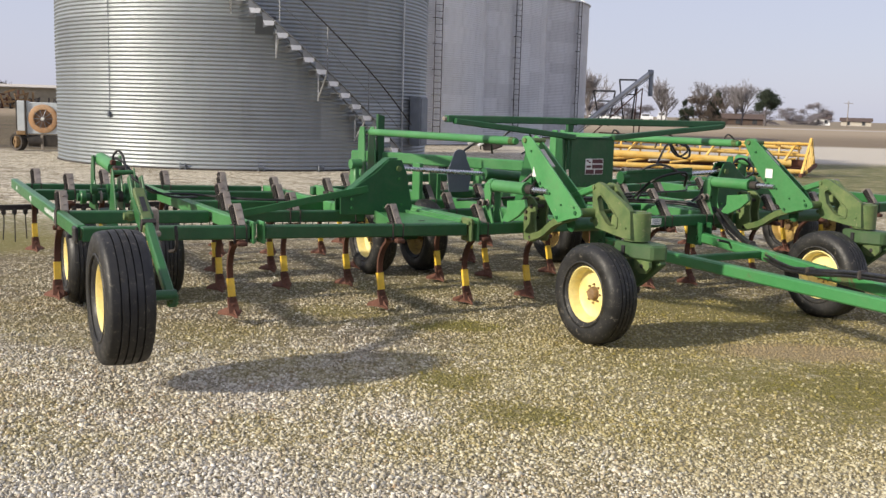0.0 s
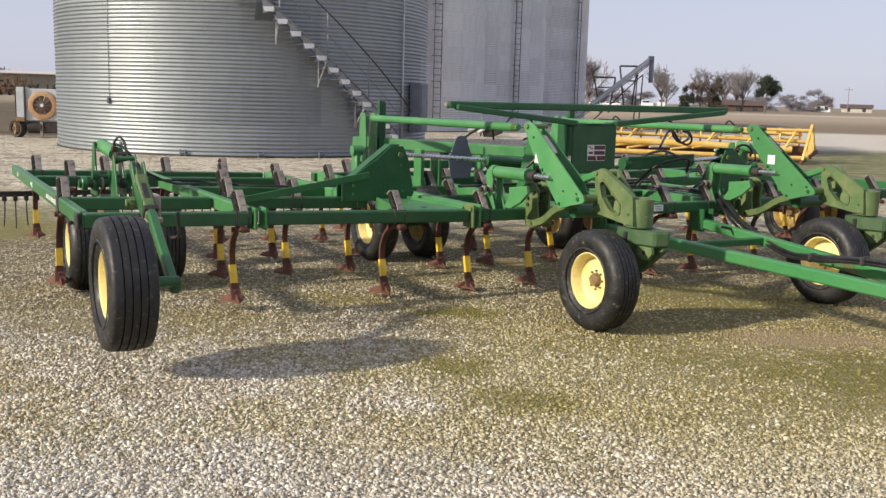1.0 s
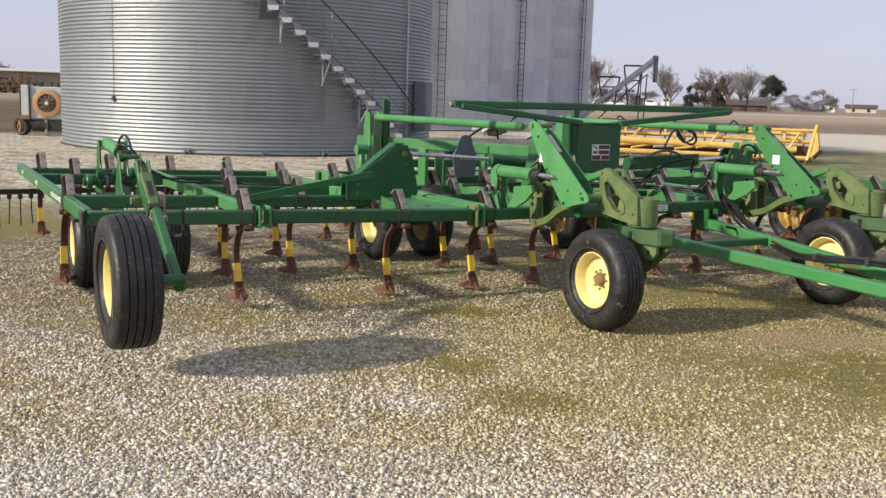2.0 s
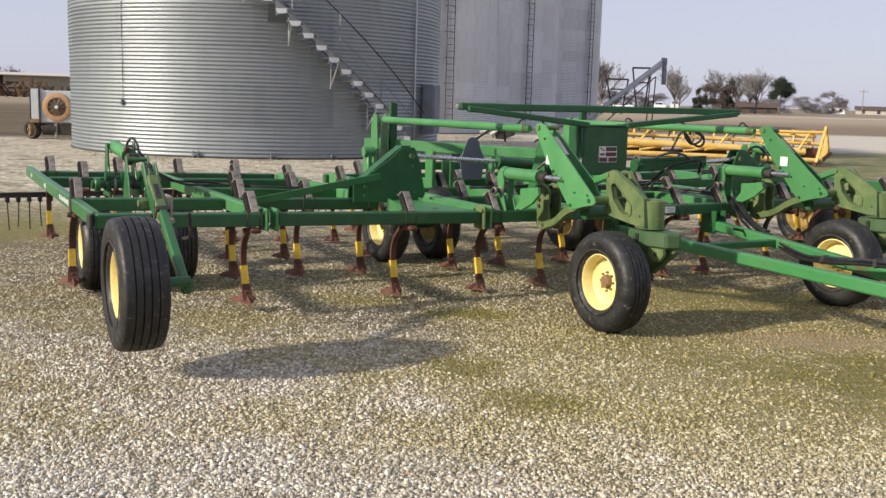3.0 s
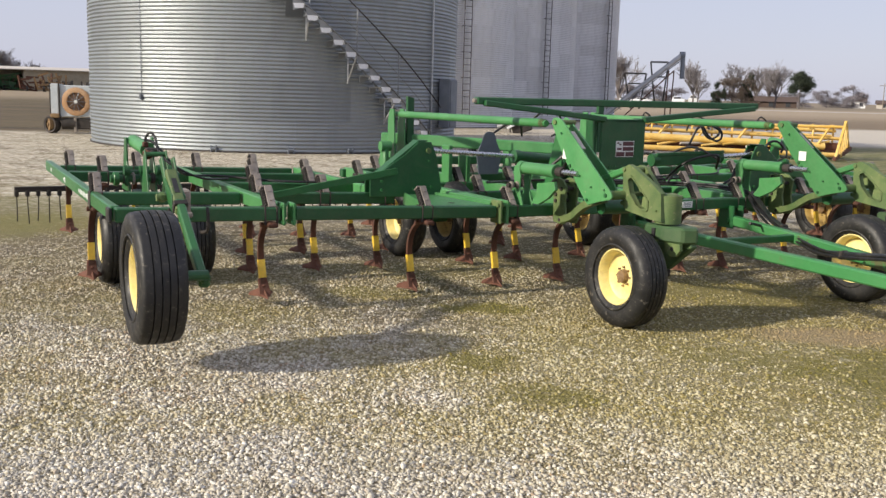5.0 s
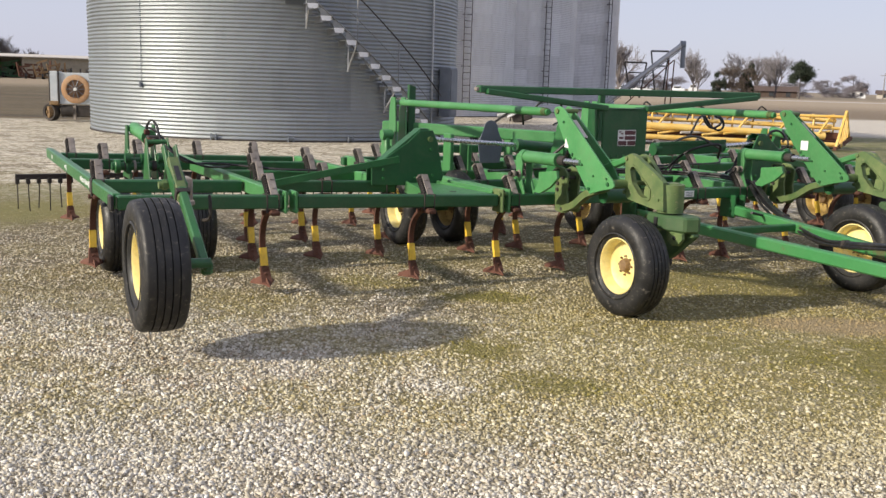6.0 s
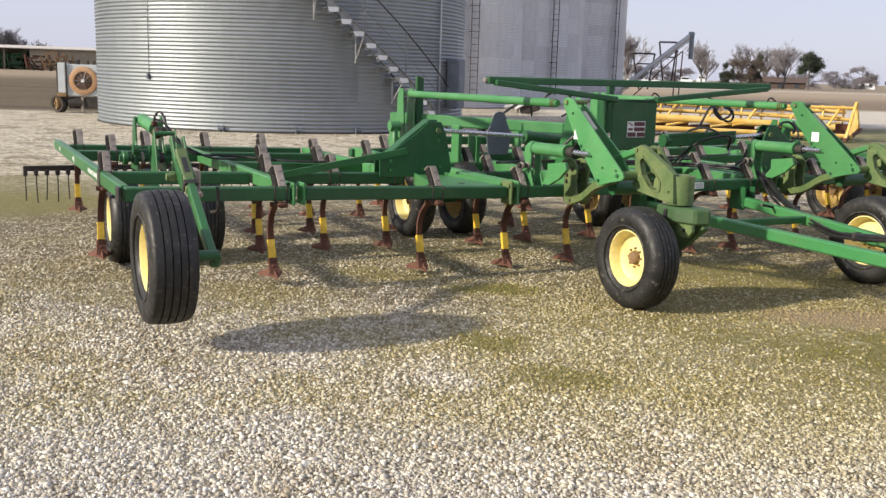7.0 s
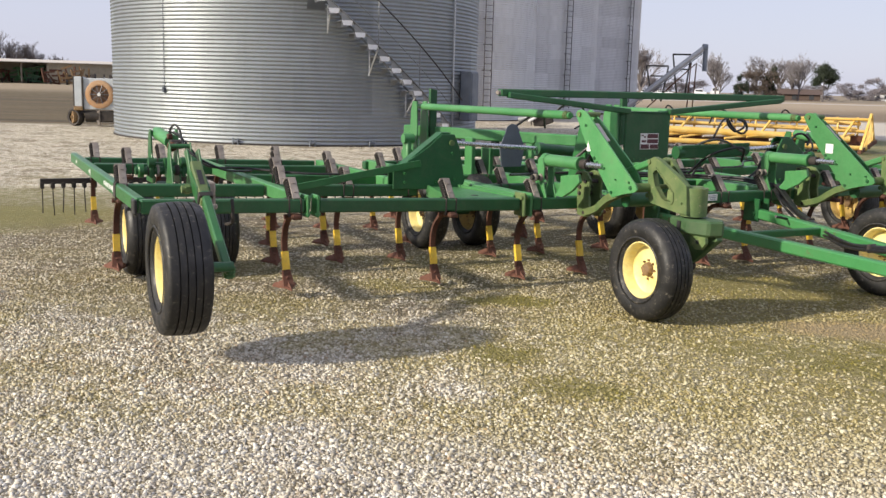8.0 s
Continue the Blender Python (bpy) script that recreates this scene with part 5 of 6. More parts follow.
    runs += [                                         # loose loops over the levelling gear
        [(7.62, 8.60, 1.14), (7.69, 8.60, 1.27), (7.76, 8.60, 1.37), (7.87, 8.60, 1.40), (8.00, 8.60, 1.40), (8.10, 8.60, 1.34), (8.12, 8.60, 1.26), (8.05, 8.60, 1.22), (7.93, 8.60, 1.27), (7.83, 8.60, 1.38)],
        [(7.72, 8.50, 1.39), (7.76, 8.50, 1.31), (7.86, 8.50, 1.25), (7.97, 8.50, 1.29), (7.98, 8.50, 1.35), (7.88, 8.50, 1.39)],
        [(7.31, 7.50, 0.97), (7.35, 7.50, 1.07), (7.42, 7.50, 1.16), (7.53, 7.50, 1.19), (7.66, 7.50, 1.15), (7.75, 7.50, 1.08), (7.79, 7.50, 0.99), (7.72, 7.50, 0.90)],
        [(7.79, 7.60, 1.19), (7.85, 7.60, 1.26), (7.96, 7.60, 1.27), (8.05, 7.60, 1.21), (8.03, 7.60, 1.15)],
        [(7.11, 7.45, 0.85), (7.21, 7.45, 0.91), (7.26, 7.45, 1.01), (7.34, 7.45, 0.96), (7.26, 7.45, 0.85)],
        [(6.84, 8.00, 0.81), (6.92, 8.00, 0.92), (6.98, 8.00, 0.99)],
    ]
    for pts in runs:
        bm = bm_new()
        hose(bm, pts, 0.013, 8, 6)
        part("hydraulic_hose", bm, HOSE, CULT)


tongue()


def shank_meshes():
    """C-shaped shank, yellow band, sweep and spring pack about the bar's centre."""
    line = [(0, -0.09, -0.068), (0, 0.01, -0.072), (0, 0.11, -0.105), (0, 0.20, -0.185), (0, 0.245, -0.285), (0, 0.245, -0.395), (0, 0.215, -0.505), (0, 0.185, -0.63)]
    round_line = smooth_line(line, 4)
    sec = [(-0.023, -0.012), (0.023, -0.012), (0.023, 0.012), (-0.023, 0.012)]
    bm = bm_new()
    sweep(bm, round_line, sec, (1, 0, 0))
    box(bm, (0, -0.04, -0.080), (0.07, 0.15, 0.034), None, 0.006)
    rod(bm, (-0.06, 0.045, -0.09), (0.06, 0.045, -0.09), 0.02, 8)
    shank = bm
    bm = bm_new()
    band = [p for p in round_line if -0.545 < p.z < -0.385]
    sweep(bm, band, [(a * 1.18, b * 1.4) for a, b in sec], (1, 0, 0))
    yellow = bm
    bm = bm_new()                                     # sweep: nose, two wings and a stem
    for s in (-1, 1):
        plate(bm, [(0, 0.075, -0.685), (s * 0.030, 0.13, -0.672), (s * 0.098, 0.270, -0.678), (s * 0.080, 0.290, -0.666), (s * 0.02, 0.235, -0.632), (0, 0.17, -0.628)][:: s], (0, 0, 0.014), 0)
    plate(bm, [(-0.036, 0.205, -0.545), (0.036, 0.205, -0.545), (0.046, 0.140, -0.655), (-0.046, 0.140, -0.655)], (0, 0.020, 0.006), 0.003)
    rod(bm, (0, 0.165, -0.60), (0, 0.20, -0.595), 0.014, 6)
    foot = bm
    bm = bm_new()                                     # clamp cheeks and cap
    turn = Matrix.Rotation(radians(-38), 3, "X")
    along = turn @ Vector((0, 0, 1))
    base = Vector((0, 0.0, 0.045))
    for s in (-1, 1):
        box(bm, base + along * 0.085 + Vector((0.014 + s * 0.030, 0, 0)), (0.010, 0.060 if s > 0 else 0.024, 0.20), turn, 0.004)
        rod(bm, base + along * 0.15 + Vector((0.014 + s * 0.032, 0, 0)), base + along * 0.15 + Vector((0.014 + s * 0.044, 0, 0)), 0.012, 6)
    box(bm, base + along * 0.178 + Vector((0.004, 0, 0)), (0.086, 0.060, 0.014), turn, 0.004)
    box(bm, base + along * 0.085 - turn @ Vector((-0.016, 0.026, 0)), (0.056, 0.010, 0.19), turn, 0.003)
    rod(bm, base + along * 0.13 - turn @ Vector((-0.016, 0.030, 0)), base + along * 0.13 - turn @ Vector((-0.016, 0.040, 0)), 0.011, 6)
    rod(bm, base + along * 0.05 - turn @ Vector((-0.016, 0.030, 0)), base + along * 0.05 - turn @ Vector((-0.016, 0.040, 0)), 0.011, 6)
    cheeks = bm
    bm = bm_new()                                     # straps round the bar
    for s in (-1, 1):
        box(bm, (s * 0.046, 0, 0.0), (0.012, 0.116, 0.116), None, 0.004)
        rod(bm, (s * 0.046, -0.045, -0.058), (s * 0.046, -0.045, -0.078), 0.010, 6)
    straps = bm
    bm = bm_new()                                     # coil
    coil = [base + along * (0.0 + 0.165 * k / 70) + turn @ Vector((-0.022 + 0.017 * math.cos(k * 0.7), 0.0 + 0.022 * math.sin(k * 0.7), 0)) for k in range(71)]
    sweep(bm, coil, circle(0.0085, 5))
    spring = bm
    out = []
    for name, b, mat, sm in (("shank", shank, RUST, 50), ("band", yellow, YELLOW_BAND, 0), ("sweep", foot, RUST_RED, 0), ("spring_clamp", cheeks, SPRING, 0), ("strap", straps, DARK_IRON, 0), ("coil", spring, DARK_IRON, 60)):
        me = bpy.data.meshes.new(name)
        bmesh.ops.recalc_face_normals(b, faces=b.faces)
        b.to_mesh(me)
        b.free()
        me.materials.append(mat)
        if sm:
            me.shade_smooth()
            me.set_sharp_from_angle(angle=radians(sm))
        out.append(me)
    return out


SHANK, BAND, SWEEP, CLAMP, STRAP, COIL = shank_meshes()


def shank(u, v, lean=0.0):
    z = deck(u)
    rng = random.uniform
    ob = part("shank", SHANK, None, CULT, "rust-brown curved steel shank", (u, v, z), (rng(-1.5, 1.5), lean + rng(-1.2, 1.2), rng(-2, 2)))
    part("band", BAND, None, ob, "yellow painted band")
    part("sweep", SWEEP, None, ob, "red-brown rusted sweep")
    part("coil", COIL, None, ob)
    part("strap", STRAP, None, ob)
    part("spring_clamp", CLAMP, None, ob, "weathered grey spring clamp")


ROWS = [
    (7.12, (2.23, 3.55, 4.37, 5.02, 6.46, 7.0, 7.9, 8.6, 9.5)),
    (8.20, (1.125, 2.46, 3.07, 3.70, 4.68, 5.24, 6.02, 6.62, 7.3, 8.1, 8.9, 9.6, 10.3)),
    (9.15, (2.70, 3.28, 4.20, 4.97, 5.61, 6.85, 7.65, 8.2, 8.9, 9.5)),
    (10.22, (1.48, 3.03, 3.62, 4.25, 4.95, 5.75, 6.5, 7.3, 8.0, 8.8, 9.6, 10.3)),
    (10.97, (1.26, 1.95, 2.60, 3.25, 4.80, 5.3, 6.05, 6.85, 7.6, 8.4, 9.2, 10.0)),
]
for v, us in ROWS:
    for u in us:
        shank(u, v, 3.0 if u == 1.125 else 0.0)


def tine_harrow(u0, u1, v):
    """Dark bar with hanging spring tines behind the wing."""
    bm = bm_new()
    z = 0.50
    beam(bm, (u0, v, z), (u1, v, z), 0.05, 0.060, 0.006)
    bar = part("harrow_bar", bm, DARK_IRON, CULT, "dark iron bar of the tine harrow")
    bm = bm_new()
    beam(bm, (u1 - 0.05, v, z + 0.02), (u1 - 0.05, 11.02, 0.70), 0.04, 0.05)
    part("harrow_arm", bm, DARK_IRON, CULT)
    n = int((u1 - u0) / 0.105)
    for k in range(n + 1):
        u = u0 + 0.02 + k * (u1 - u0 - 0.04) / n
        bm = bm_new()
        box(bm, (u, v, z - 0.045), (0.045, 0.07, 0.07), None, 0.008)
        hose(bm, [(u, v - 0.02, z - 0.03), (u, v - 0.01, z - 0.18), (u + 0.012 * math.sin(k * 2.1), v + 0.02, z - 0.36 - 0.03 * (k % 2))], 0.0065, 6, 3)
        part("tine", bm, DARK_IRON, bar)


tine_harrow(0.76, 1.36, 11.75)
tine_harrow(1.62, 4.90, 11.75)
tine_harrow(10.18, 10.71, 11.75)

# ---------------------------------------------------------------- grain bins
WAVE = 0.1016


def sheet_mesh(name, r, arc, waves, amp, per_wave=6, mat=None, steps=18):
    """One curved, corrugated wall sheet, its foot at z = 0, centred on the +x side."""
    vs, fs = [], []
    nz = waves * per_wave
    for i in range(nz + 1):
        z = i * WAVE / per_wave
        rr = r + amp * math.sin(2 * math.pi * i / per_wave)
        for k in range(steps + 1):
            a = -arc / 2 + arc * k / steps
            vs.append((rr * math.cos(a), rr * math.sin(a), z))
    w = steps + 1
    for i in range(nz):
        for k in range(steps):
            fs.append((i * w + k, i * w + k + 1, (i + 1) * w + k + 1, (i + 1) * w + k))
    me = grid_mesh(name, vs, fs, mat, True)
    return me


def grain_bin(x, y, r, tiers, sheets, label, amp=0.0085, per_wave=6, mat=None, waves=8):
    ob = thing("grain_bin", label, "grain bin", pose(x, y, 0), "grain bins")
    arc = 2 * math.pi / sheets
    steps = 10 if mat is None else 8
    low = sheet_mesh("wall_sheet", r, arc * 1.004, 8, amp, per_wave, mat or GALV, steps)
    tall = [sheet_mesh("wall_sheet", r + lap, arc * 1.004, waves, amp, per_wave, mat or GALV, steps) for lap in (0.0, 0.007)]
    h = 0.03
    for t in range(tiers):                            # each ring of sheets laps the one below
        for k in range(sheets):
            a = arc * (k + 0.5 * (t % 2))
            part("wall_sheet", tall[t % 2] if t else low, None, ob, "", (0, 0, h - 0.006 * (t > 0)), (0, 0, math.degrees(a)))
        h += (waves if t else 8) * WAVE
    bm = bm_new()
    lathe(bm, [(h - 0.02, r + 0.02), (h, r + 0.10), (h + 0.03, r + 0.10), (h + (r - 0.5) * 0.55, 0.55), (h + (r - 0.5) * 0.55 + 0.25, 0.5), (h + (r - 0.5) * 0.55 + 0.3, 0.001)], 48, "z")
    for k in range(24):
        a = 2 * math.pi * k / 24
        beam(bm, ((r + 0.08) * math.cos(a), (r + 0.08) * math.sin(a), h + 0.05), (0.6 * math.cos(a), 0.6 * math.sin(a), h + (r - 0.5) * 0.55 + 0.03), 0.05, 0.05, 0)
    part("roof", bm, GALV_DULL, ob)
    bm = bm_new()
    lathe(bm, [(0.0, r - 0.2), (0.0, r + 0.035), (0.035, r + 0.03), (0.045, r - 0.02)], 72, "z")
    part("base_ring", bm, DARK_IRON, ob)
    return ob, h


def at(ang, rad, z):
    a = radians(ang)
    return (rad * math.cos(a), rad * math.sin(a), z)


BIN_X, BIN_Y, BIN_R = -5.462, 30.71, 5.532
BIN, BIN_H = grain_bin(BIN_X, BIN_Y, BIN_R, 9, 12, "large round corrugated galvanised grain bin with outside stair", 0.0140, 6, None, 10)


def bin_ladder(ob, ang, r, h, w=0.42):
    """Ladder that stands off the wall."""
    a = radians(ang)
    t = Vector((-math.sin(a), math.cos(a), 0))
    c = Vector((math.cos(a), math.sin(a), 0)) * (r + 0.16)
    bm = bm_new()
    for s in (-1, 1):
        beam(bm, c + t * s * w / 2 + Vector((0, 0, 0.5)), c + t * s * w / 2 + Vector((0, 0, h)), 0.05, 0.04, 0)
    lad = part("ladder", bm, DARK_IRON, ob)
    bm = bm_new()
    rod(bm, c - t * w / 2, c + t * w / 2, 0.014, 5)
    me = part("rung", bm, DARK_IRON, lad, "", (0, 0, 0.6)).data
    z = 0.9
    while z < h:
        part("rung", me, None, lad, "", (0, 0, z))
        z += 0.30
    z = 2.4
    while z < h:
        for s in (-1, 1):
            bm = bm_new()
            beam(bm, c + t * s * w / 2 + Vector((0, 0, z)), Vector((math.cos(a), math.sin(a), 0)) * (r - 0.02) + t * s * w / 2 + Vector((0, 0, z)), 0.03, 0.04, 0)
            part("stand_off", bm, DARK_IRON, lad)
        z += 1.2


def bin_stair():
    """Stair that climbs round the near bin."""
    ang = lambda z: -45.5 - (z - 1.15) * 10.9
    r0, r1 = BIN_R + 0.10, BIN_R + 0.70
    z_top = 7.4
    for rr in (r0, r1):                               # flat stringers, the treads hang between them
        bm = bm_new()
        line = [Vector(at(ang(z), rr, z + 0.00)) for z in np.linspace(0.12, z_top, 60)]
        sweep(bm, line, [(-0.006, -0.055), (0.006, -0.055), (0.006, 0.055), (-0.006, 0.055)])
        part("stringer", bm, GALV_STAIR, BIN)
    z = 0.35
    while z < z_top:                                  # folded grating treads with a turned-down nose
        a0, a1 = ang(z) + 0.2, ang(z) - 2.5
        bm = bm_new()
        plate(bm, [at(a0, r0, z), at(a0, r1, z), at(a1, r1, z), at(a1, r0, z)], (0, 0, -0.012), 0)
        for rr in (r0, r1 - 0.012):                   # end plates, triangular
            plate(bm, [at(a0, rr, z), at(a1, rr, z), at(a1, rr, z - 0.17), at((a0 + a1) / 2, rr, z - 0.13)], Vector(at((a0 + a1) / 2, 0.012, 0)), 0)
        tread = part("tread", bm, GALV_STAIR, BIN)
        bm = bm_new()
        out = Vector(at((a0 + a1) / 2, 0.008, 0))
        # nose and added outer lip carry the sun's brightness in their colour
        plate(bm, [at(a0 + 0.1, r0, z + 0.01), at(a0 + 0.1, r1, z + 0.01), at(a0 + 0.1, r1, z - 0.095), at(a0 + 0.1, r0, z - 0.095)], (0, 0.006, 0), 0)
        plate(bm, [at(a0, r1 + 0.008, z + 0.005), at(a1, r1 + 0.008, z + 0.005), at(a1 + 0.4, r1 + 0.008, z - 0.115), at(a0 - 0.4, r1 + 0.008, z - 0.115)], out, 0)
        part("nose", bm, SUNLIT_ZINC, tread)
        bm = bm_new()
        plate(bm, [at(a0 + 0.2, r1 + 0.004, z + 0.012), at(a1, r1 + 0.004, z + 0.012), at(a1 - 0.2, r1 + 0.004, z + 0.19), at(a1 + 0.6, r1 + 0.004, z + 0.19)], out, 0)
        part("side_plate", bm, GALV_STAIR, tread)
        z += 0.285
    for z in (0.5, 1.55, 2.6, 3.65, 4.7, 5.75, 6.8):
        bm = bm_new()
        rod(bm, at(ang(z), r1, z), at(ang(z), r1, z + 1.12), 0.016, 8)
        post = part("rail_post", bm, GALV_STAIR, BIN)
        if z > 1:
            bm = bm_new()
            beam(bm, at(ang(z), r1 - 0.02, z - 0.05), at(ang(z), r0 - 0.04, z - 0.75), 0.03, 0.03, 0)
            beam(bm, at(ang(z), r0, z - 0.05), at(ang(z), r0, z - 0.75), 0.03, 0.03, 0)
            part("bracket", bm, GALV_DULL, post)
    for dz in (1.12, 0.56):
        bm = bm_new()
        line = [Vector(at(ang(z), r1, z + dz)) for z in np.linspace(0.15, z_top, 40)]
        sweep(bm, line, circle(0.019 if dz > 0.9 else 0.011, 6))
        part("handrail", bm, DARK_IRON if dz > 0.9 else GALV_STAIR, BIN)
    bm = bm_new()
    z = 4.05                                            # landing plate under the stair's middle
    plate(bm, [at(ang(z) - 1, r0, z - 0.55), at(ang(z) + 3.5, r0, z - 0.55), at(ang(z) + 3.5, r1, z - 0.15), at(ang(z) - 1, r1, z - 0.15)], (0, 0, -0.03), 0)
    part("stair_gusset", bm, GREY_STEEL, BIN)


bin_stair()


def bin_fittings():
    bm = bm_new()
    rod(bm, at(-29.5, BIN_R + 0.05, 0.4), at(-29.5, BIN_R + 0.05, BIN_H - 0.3), 0.025, 8)
    part("conduit", bm, GALV_DULL, BIN)
    bm = bm_new()
    rod(bm, at(-119.6, BIN_R + 0.02, 1.30), at(-119.6, BIN_R + 0.02, BIN_H), 0.008, 6)
    z = 1.3
    while z < BIN_H:
        rod(bm, at(-119.6, BIN_R + 0.0, z), at(-119.6, BIN_R + 0.030, z), 0.010, 6)
        z += WAVE
    box(bm, at(-119.6, BIN_R + 0.05, 1.36), (0.075, 0.08, 0.15), None, 0.02)
    part("seam_bolts", bm, GREY_STEEL, BIN)
    bm = bm_new()
    m = Matrix.Rotation(radians(-22), 3, "Z")
    box(bm, at(-22, BIN_R + 0.20, 1.36), (0.34, 0.55, 1.40), m, 0.02)
    cab = part("electric_cabinet", bm, GREY_STEEL, BIN, "dark grey electric cabinet")
    bm = bm_new()
    box(bm, at(-22, BIN_R + 0.385, 1.36), (0.02, 0.47, 1.30), m, 0.01)
    part("cabinet_door", bm, GREY_STEEL, cab)
    for a in (-97, -76.5, -60, -44):
        bm = bm_new()
        for d in (-0.7, 0.7):
            rod(bm, at(a + d, BIN_R + 0.06, 0.0), at(a + d, BIN_R + 0.06, 0.18), 0.02, 6)
        box(bm, at(a, BIN_R + 0.05, 0.10), (0.1, 0.16, 0.05), Matrix.Rotation(radians(a), 3, "Z"), 0.004)
        part("anchor", bm, GREY_STEEL, BIN)


bin_fittings()


def far_bin(az, dist, r, tiers, label, ladders, waves=8):
    """A bin whose right flank, from the yard, stands in the direction az (degrees from +y)."""
    c = az - math.degrees(math.asin(r / dist))
    x, y = dist * math.sin(radians(c)), dist * math.cos(radians(c))
    ob, h = grain_bin(x, y, r, tiers, 14, label, 0.0135, 6, GALV_NEW, waves)
    for a in ladders:
        bin_ladder(ob, a, r, h)
    return ob


far_bin(3.48, 52.0, 5.8, 12, "tall galvanised grain bin with an outside ladder", (-56.5, ))
far_bin(6.96, 62.0, 5.8, 12, "grey corrugated grain bin standing in a row of bins", (-52, ))
far_bin(9.34, 73.0, 5.8, 13, "distant galvanised grain bin with a low cone roof", (-38.7, ), 7)


def unloading_tube():
    """Short unloading auger with its belt guard at the foot of the second bin."""
    ob = thing("unloading_auger", "grey unloading auger with a pale belt guard beside a bin", "auger")
    foot, head = Vector((2.1, 44.0, 0.22)), Vector((3.2, 43.0, 0.50))
    bm = bm_new()
    rod(bm, foot, head, 0.13, 14)
    part("tube", bm, GALV_STAIR, ob, smooth=True)
    bm = bm_new()
    box(bm, head + Vector((-0.15, -0.1, -0.25)), (0.85, 0.5, 0.45), Matrix.Rotation(radians(-20), 3, "Y"), 0.05)
    part("gearbox", bm, DARK_IRON, ob)
    bm = bm_new()
    beam(bm, head + Vector((-0.8, -0.42, -0.30)), head + Vector((-0.2, -0.42, 0.04)), 0.08, 0.10, 0.02)
    part("belt_guard", bm, VAN_WHITE, ob, "white belt guard")
    for dx in (-0.9, 0.0):
        bm = bm_new()
        p = foot.lerp(head, 0.9 + dx * 0.5)
        beam(bm, p, Vector((p.x, p.y, 0.0)), 0.06, 0.06, 0)
        part("leg", bm, DARK_IRON, ob)


unloading_tube()


def fan_unit(x, y):
    """Drying fan in a box on a small wheeled base beside the near bin."""
    ob = thing("drying_fan", "grey boxed grain drying fan with a faded orange ring", "fan", pose(x, y, 0, 0, 0, 7) @ Matrix.Diagonal((0.88, 0.88, 0.88, 1)))
    bm = bm_new()
    box(bm, (0.12, 0.1, 1.22), (1.20, 0.9, 1.16), None, 0.02)
    body = part("housing", bm, FAN_GREY, ob)
    bm = bm_new()
    box(bm, (-0.62, -0.05, 1.25), (0.28, 0.7, 1.20), None, 0.02)
    part("side_box", bm, FAN_GREY, ob)
    bm = bm_new()
    box(bm, (-0.45, -0.40, 1.25), (0.05, 0.05, 1.22), None, 0.01)
    part("corner_post", bm, DARK_IRON, ob)
    bm = bm_new()
    box(bm, (0.72, -0.38, 1.22), (0.05, 0.05, 1.22), None, 0.01)
    part("corner_post", bm, DARK_IRON, ob)
    bm = bm_new()
    box(bm, (-0.78, -0.37, 1.25), (0.05, 0.05, 1.22), None, 0.01)
    part("corner_post", bm, DARK_IRON, ob)
    bm = bm_new()
    prof = [(0.0, 0.53), (-0.03, 0.525), (-0.05, 0.49), (-0.045, 0.345), (0.0, 0.325)]
    lathe(bm, prof, 40)
    bmesh.ops.rotate(bm, cent=(0, 0, 0), matrix=Matrix.Rotation(radians(90), 3, "Z"), verts=bm.verts)
    bmesh.ops.translate(bm, vec=(0.16, -0.36, 1.20), verts=bm.verts)
    part("ring", bm, ORANGE, ob, "faded orange fan ring", smooth=True)
    bm = bm_new()
    rod(bm, (0.16, -0.352, 1.20), (0.16, -0.37, 1.20), 0.36, 32)
    part("bore", bm, FAN_THROAT, ob, "dark rusty fan throat")
    for k in range(10):
        a = 2 * math.pi * k / 10
        bm = bm_new()
        rod(bm, (0.16, -0.45, 1.20), (0.16 + 0.36 * math.cos(a), -0.41, 1.20 + 0.36 * math.sin(a)), 0.012, 5)
        part("guard_spoke", bm, GREY_STEEL, ob)
    bm = bm_new()
    rod(bm, (0.16, -0.49, 1.20), (0.16, -0.42, 1.20), 0.06, 16)
    part("hub", bm, WHITE, ob)
    bm = bm_new()
    box(bm, (0.1, 0.1, 0.52), (1.5, 0.9, 0.10), None, 0.02)
    box(bm, (0.35, -0.1, 0.35), (0.75, 0.5, 0.35), None, 0.04)
    rod(bm, (-0.40, -0.2, 0.38), (0.1, -0.2, 0.38), 0.22, 18)
    part("base", bm, DARK_IRON, ob)
    bm = bm_new()
    box(bm, (-0.62, -0.25, 0.67), (0.34, 0.4, 0.16), None, 0.03)
    part("skid", bm, HUB_RUST, ob)
    bm = bm_new()
    box(bm, (0.10, -0.34, 0.32), (0.10, 0.08, 0.55), None, 0.01)
    part("skid_leg", bm, SPRING, ob)
    bm = bm_new()
    lathe(bm, [(-0.12, 0.22), (-0.14, 0.30), (-0.08, 0.33), (0.08, 0.33), (0.14, 0.30), (0.12, 0.22)], 28)
    bmesh.ops.rotate(bm, cent=(0, 0, 0), matrix=Matrix.Rotation(radians(60), 3, "Z"), verts=bm.verts)
    bmesh.ops.translate(bm, vec=(-0.78, -0.2, 0.33), verts=bm.verts)
    part("tyre", bm, DARK_IRON, ob, "dark dirty rubber tyre", smooth=True)
    bm = bm_new()
    rod(bm, (-0.90, -0.27, 0.33), (-0.68, -0.14, 0.33), 0.225, 22)
    rod(bm, (-0.94, -0.29, 0.33), (-0.88, -0.26, 0.33), 0.07, 12)
    part("rim", bm, HUB_RUST, ob)
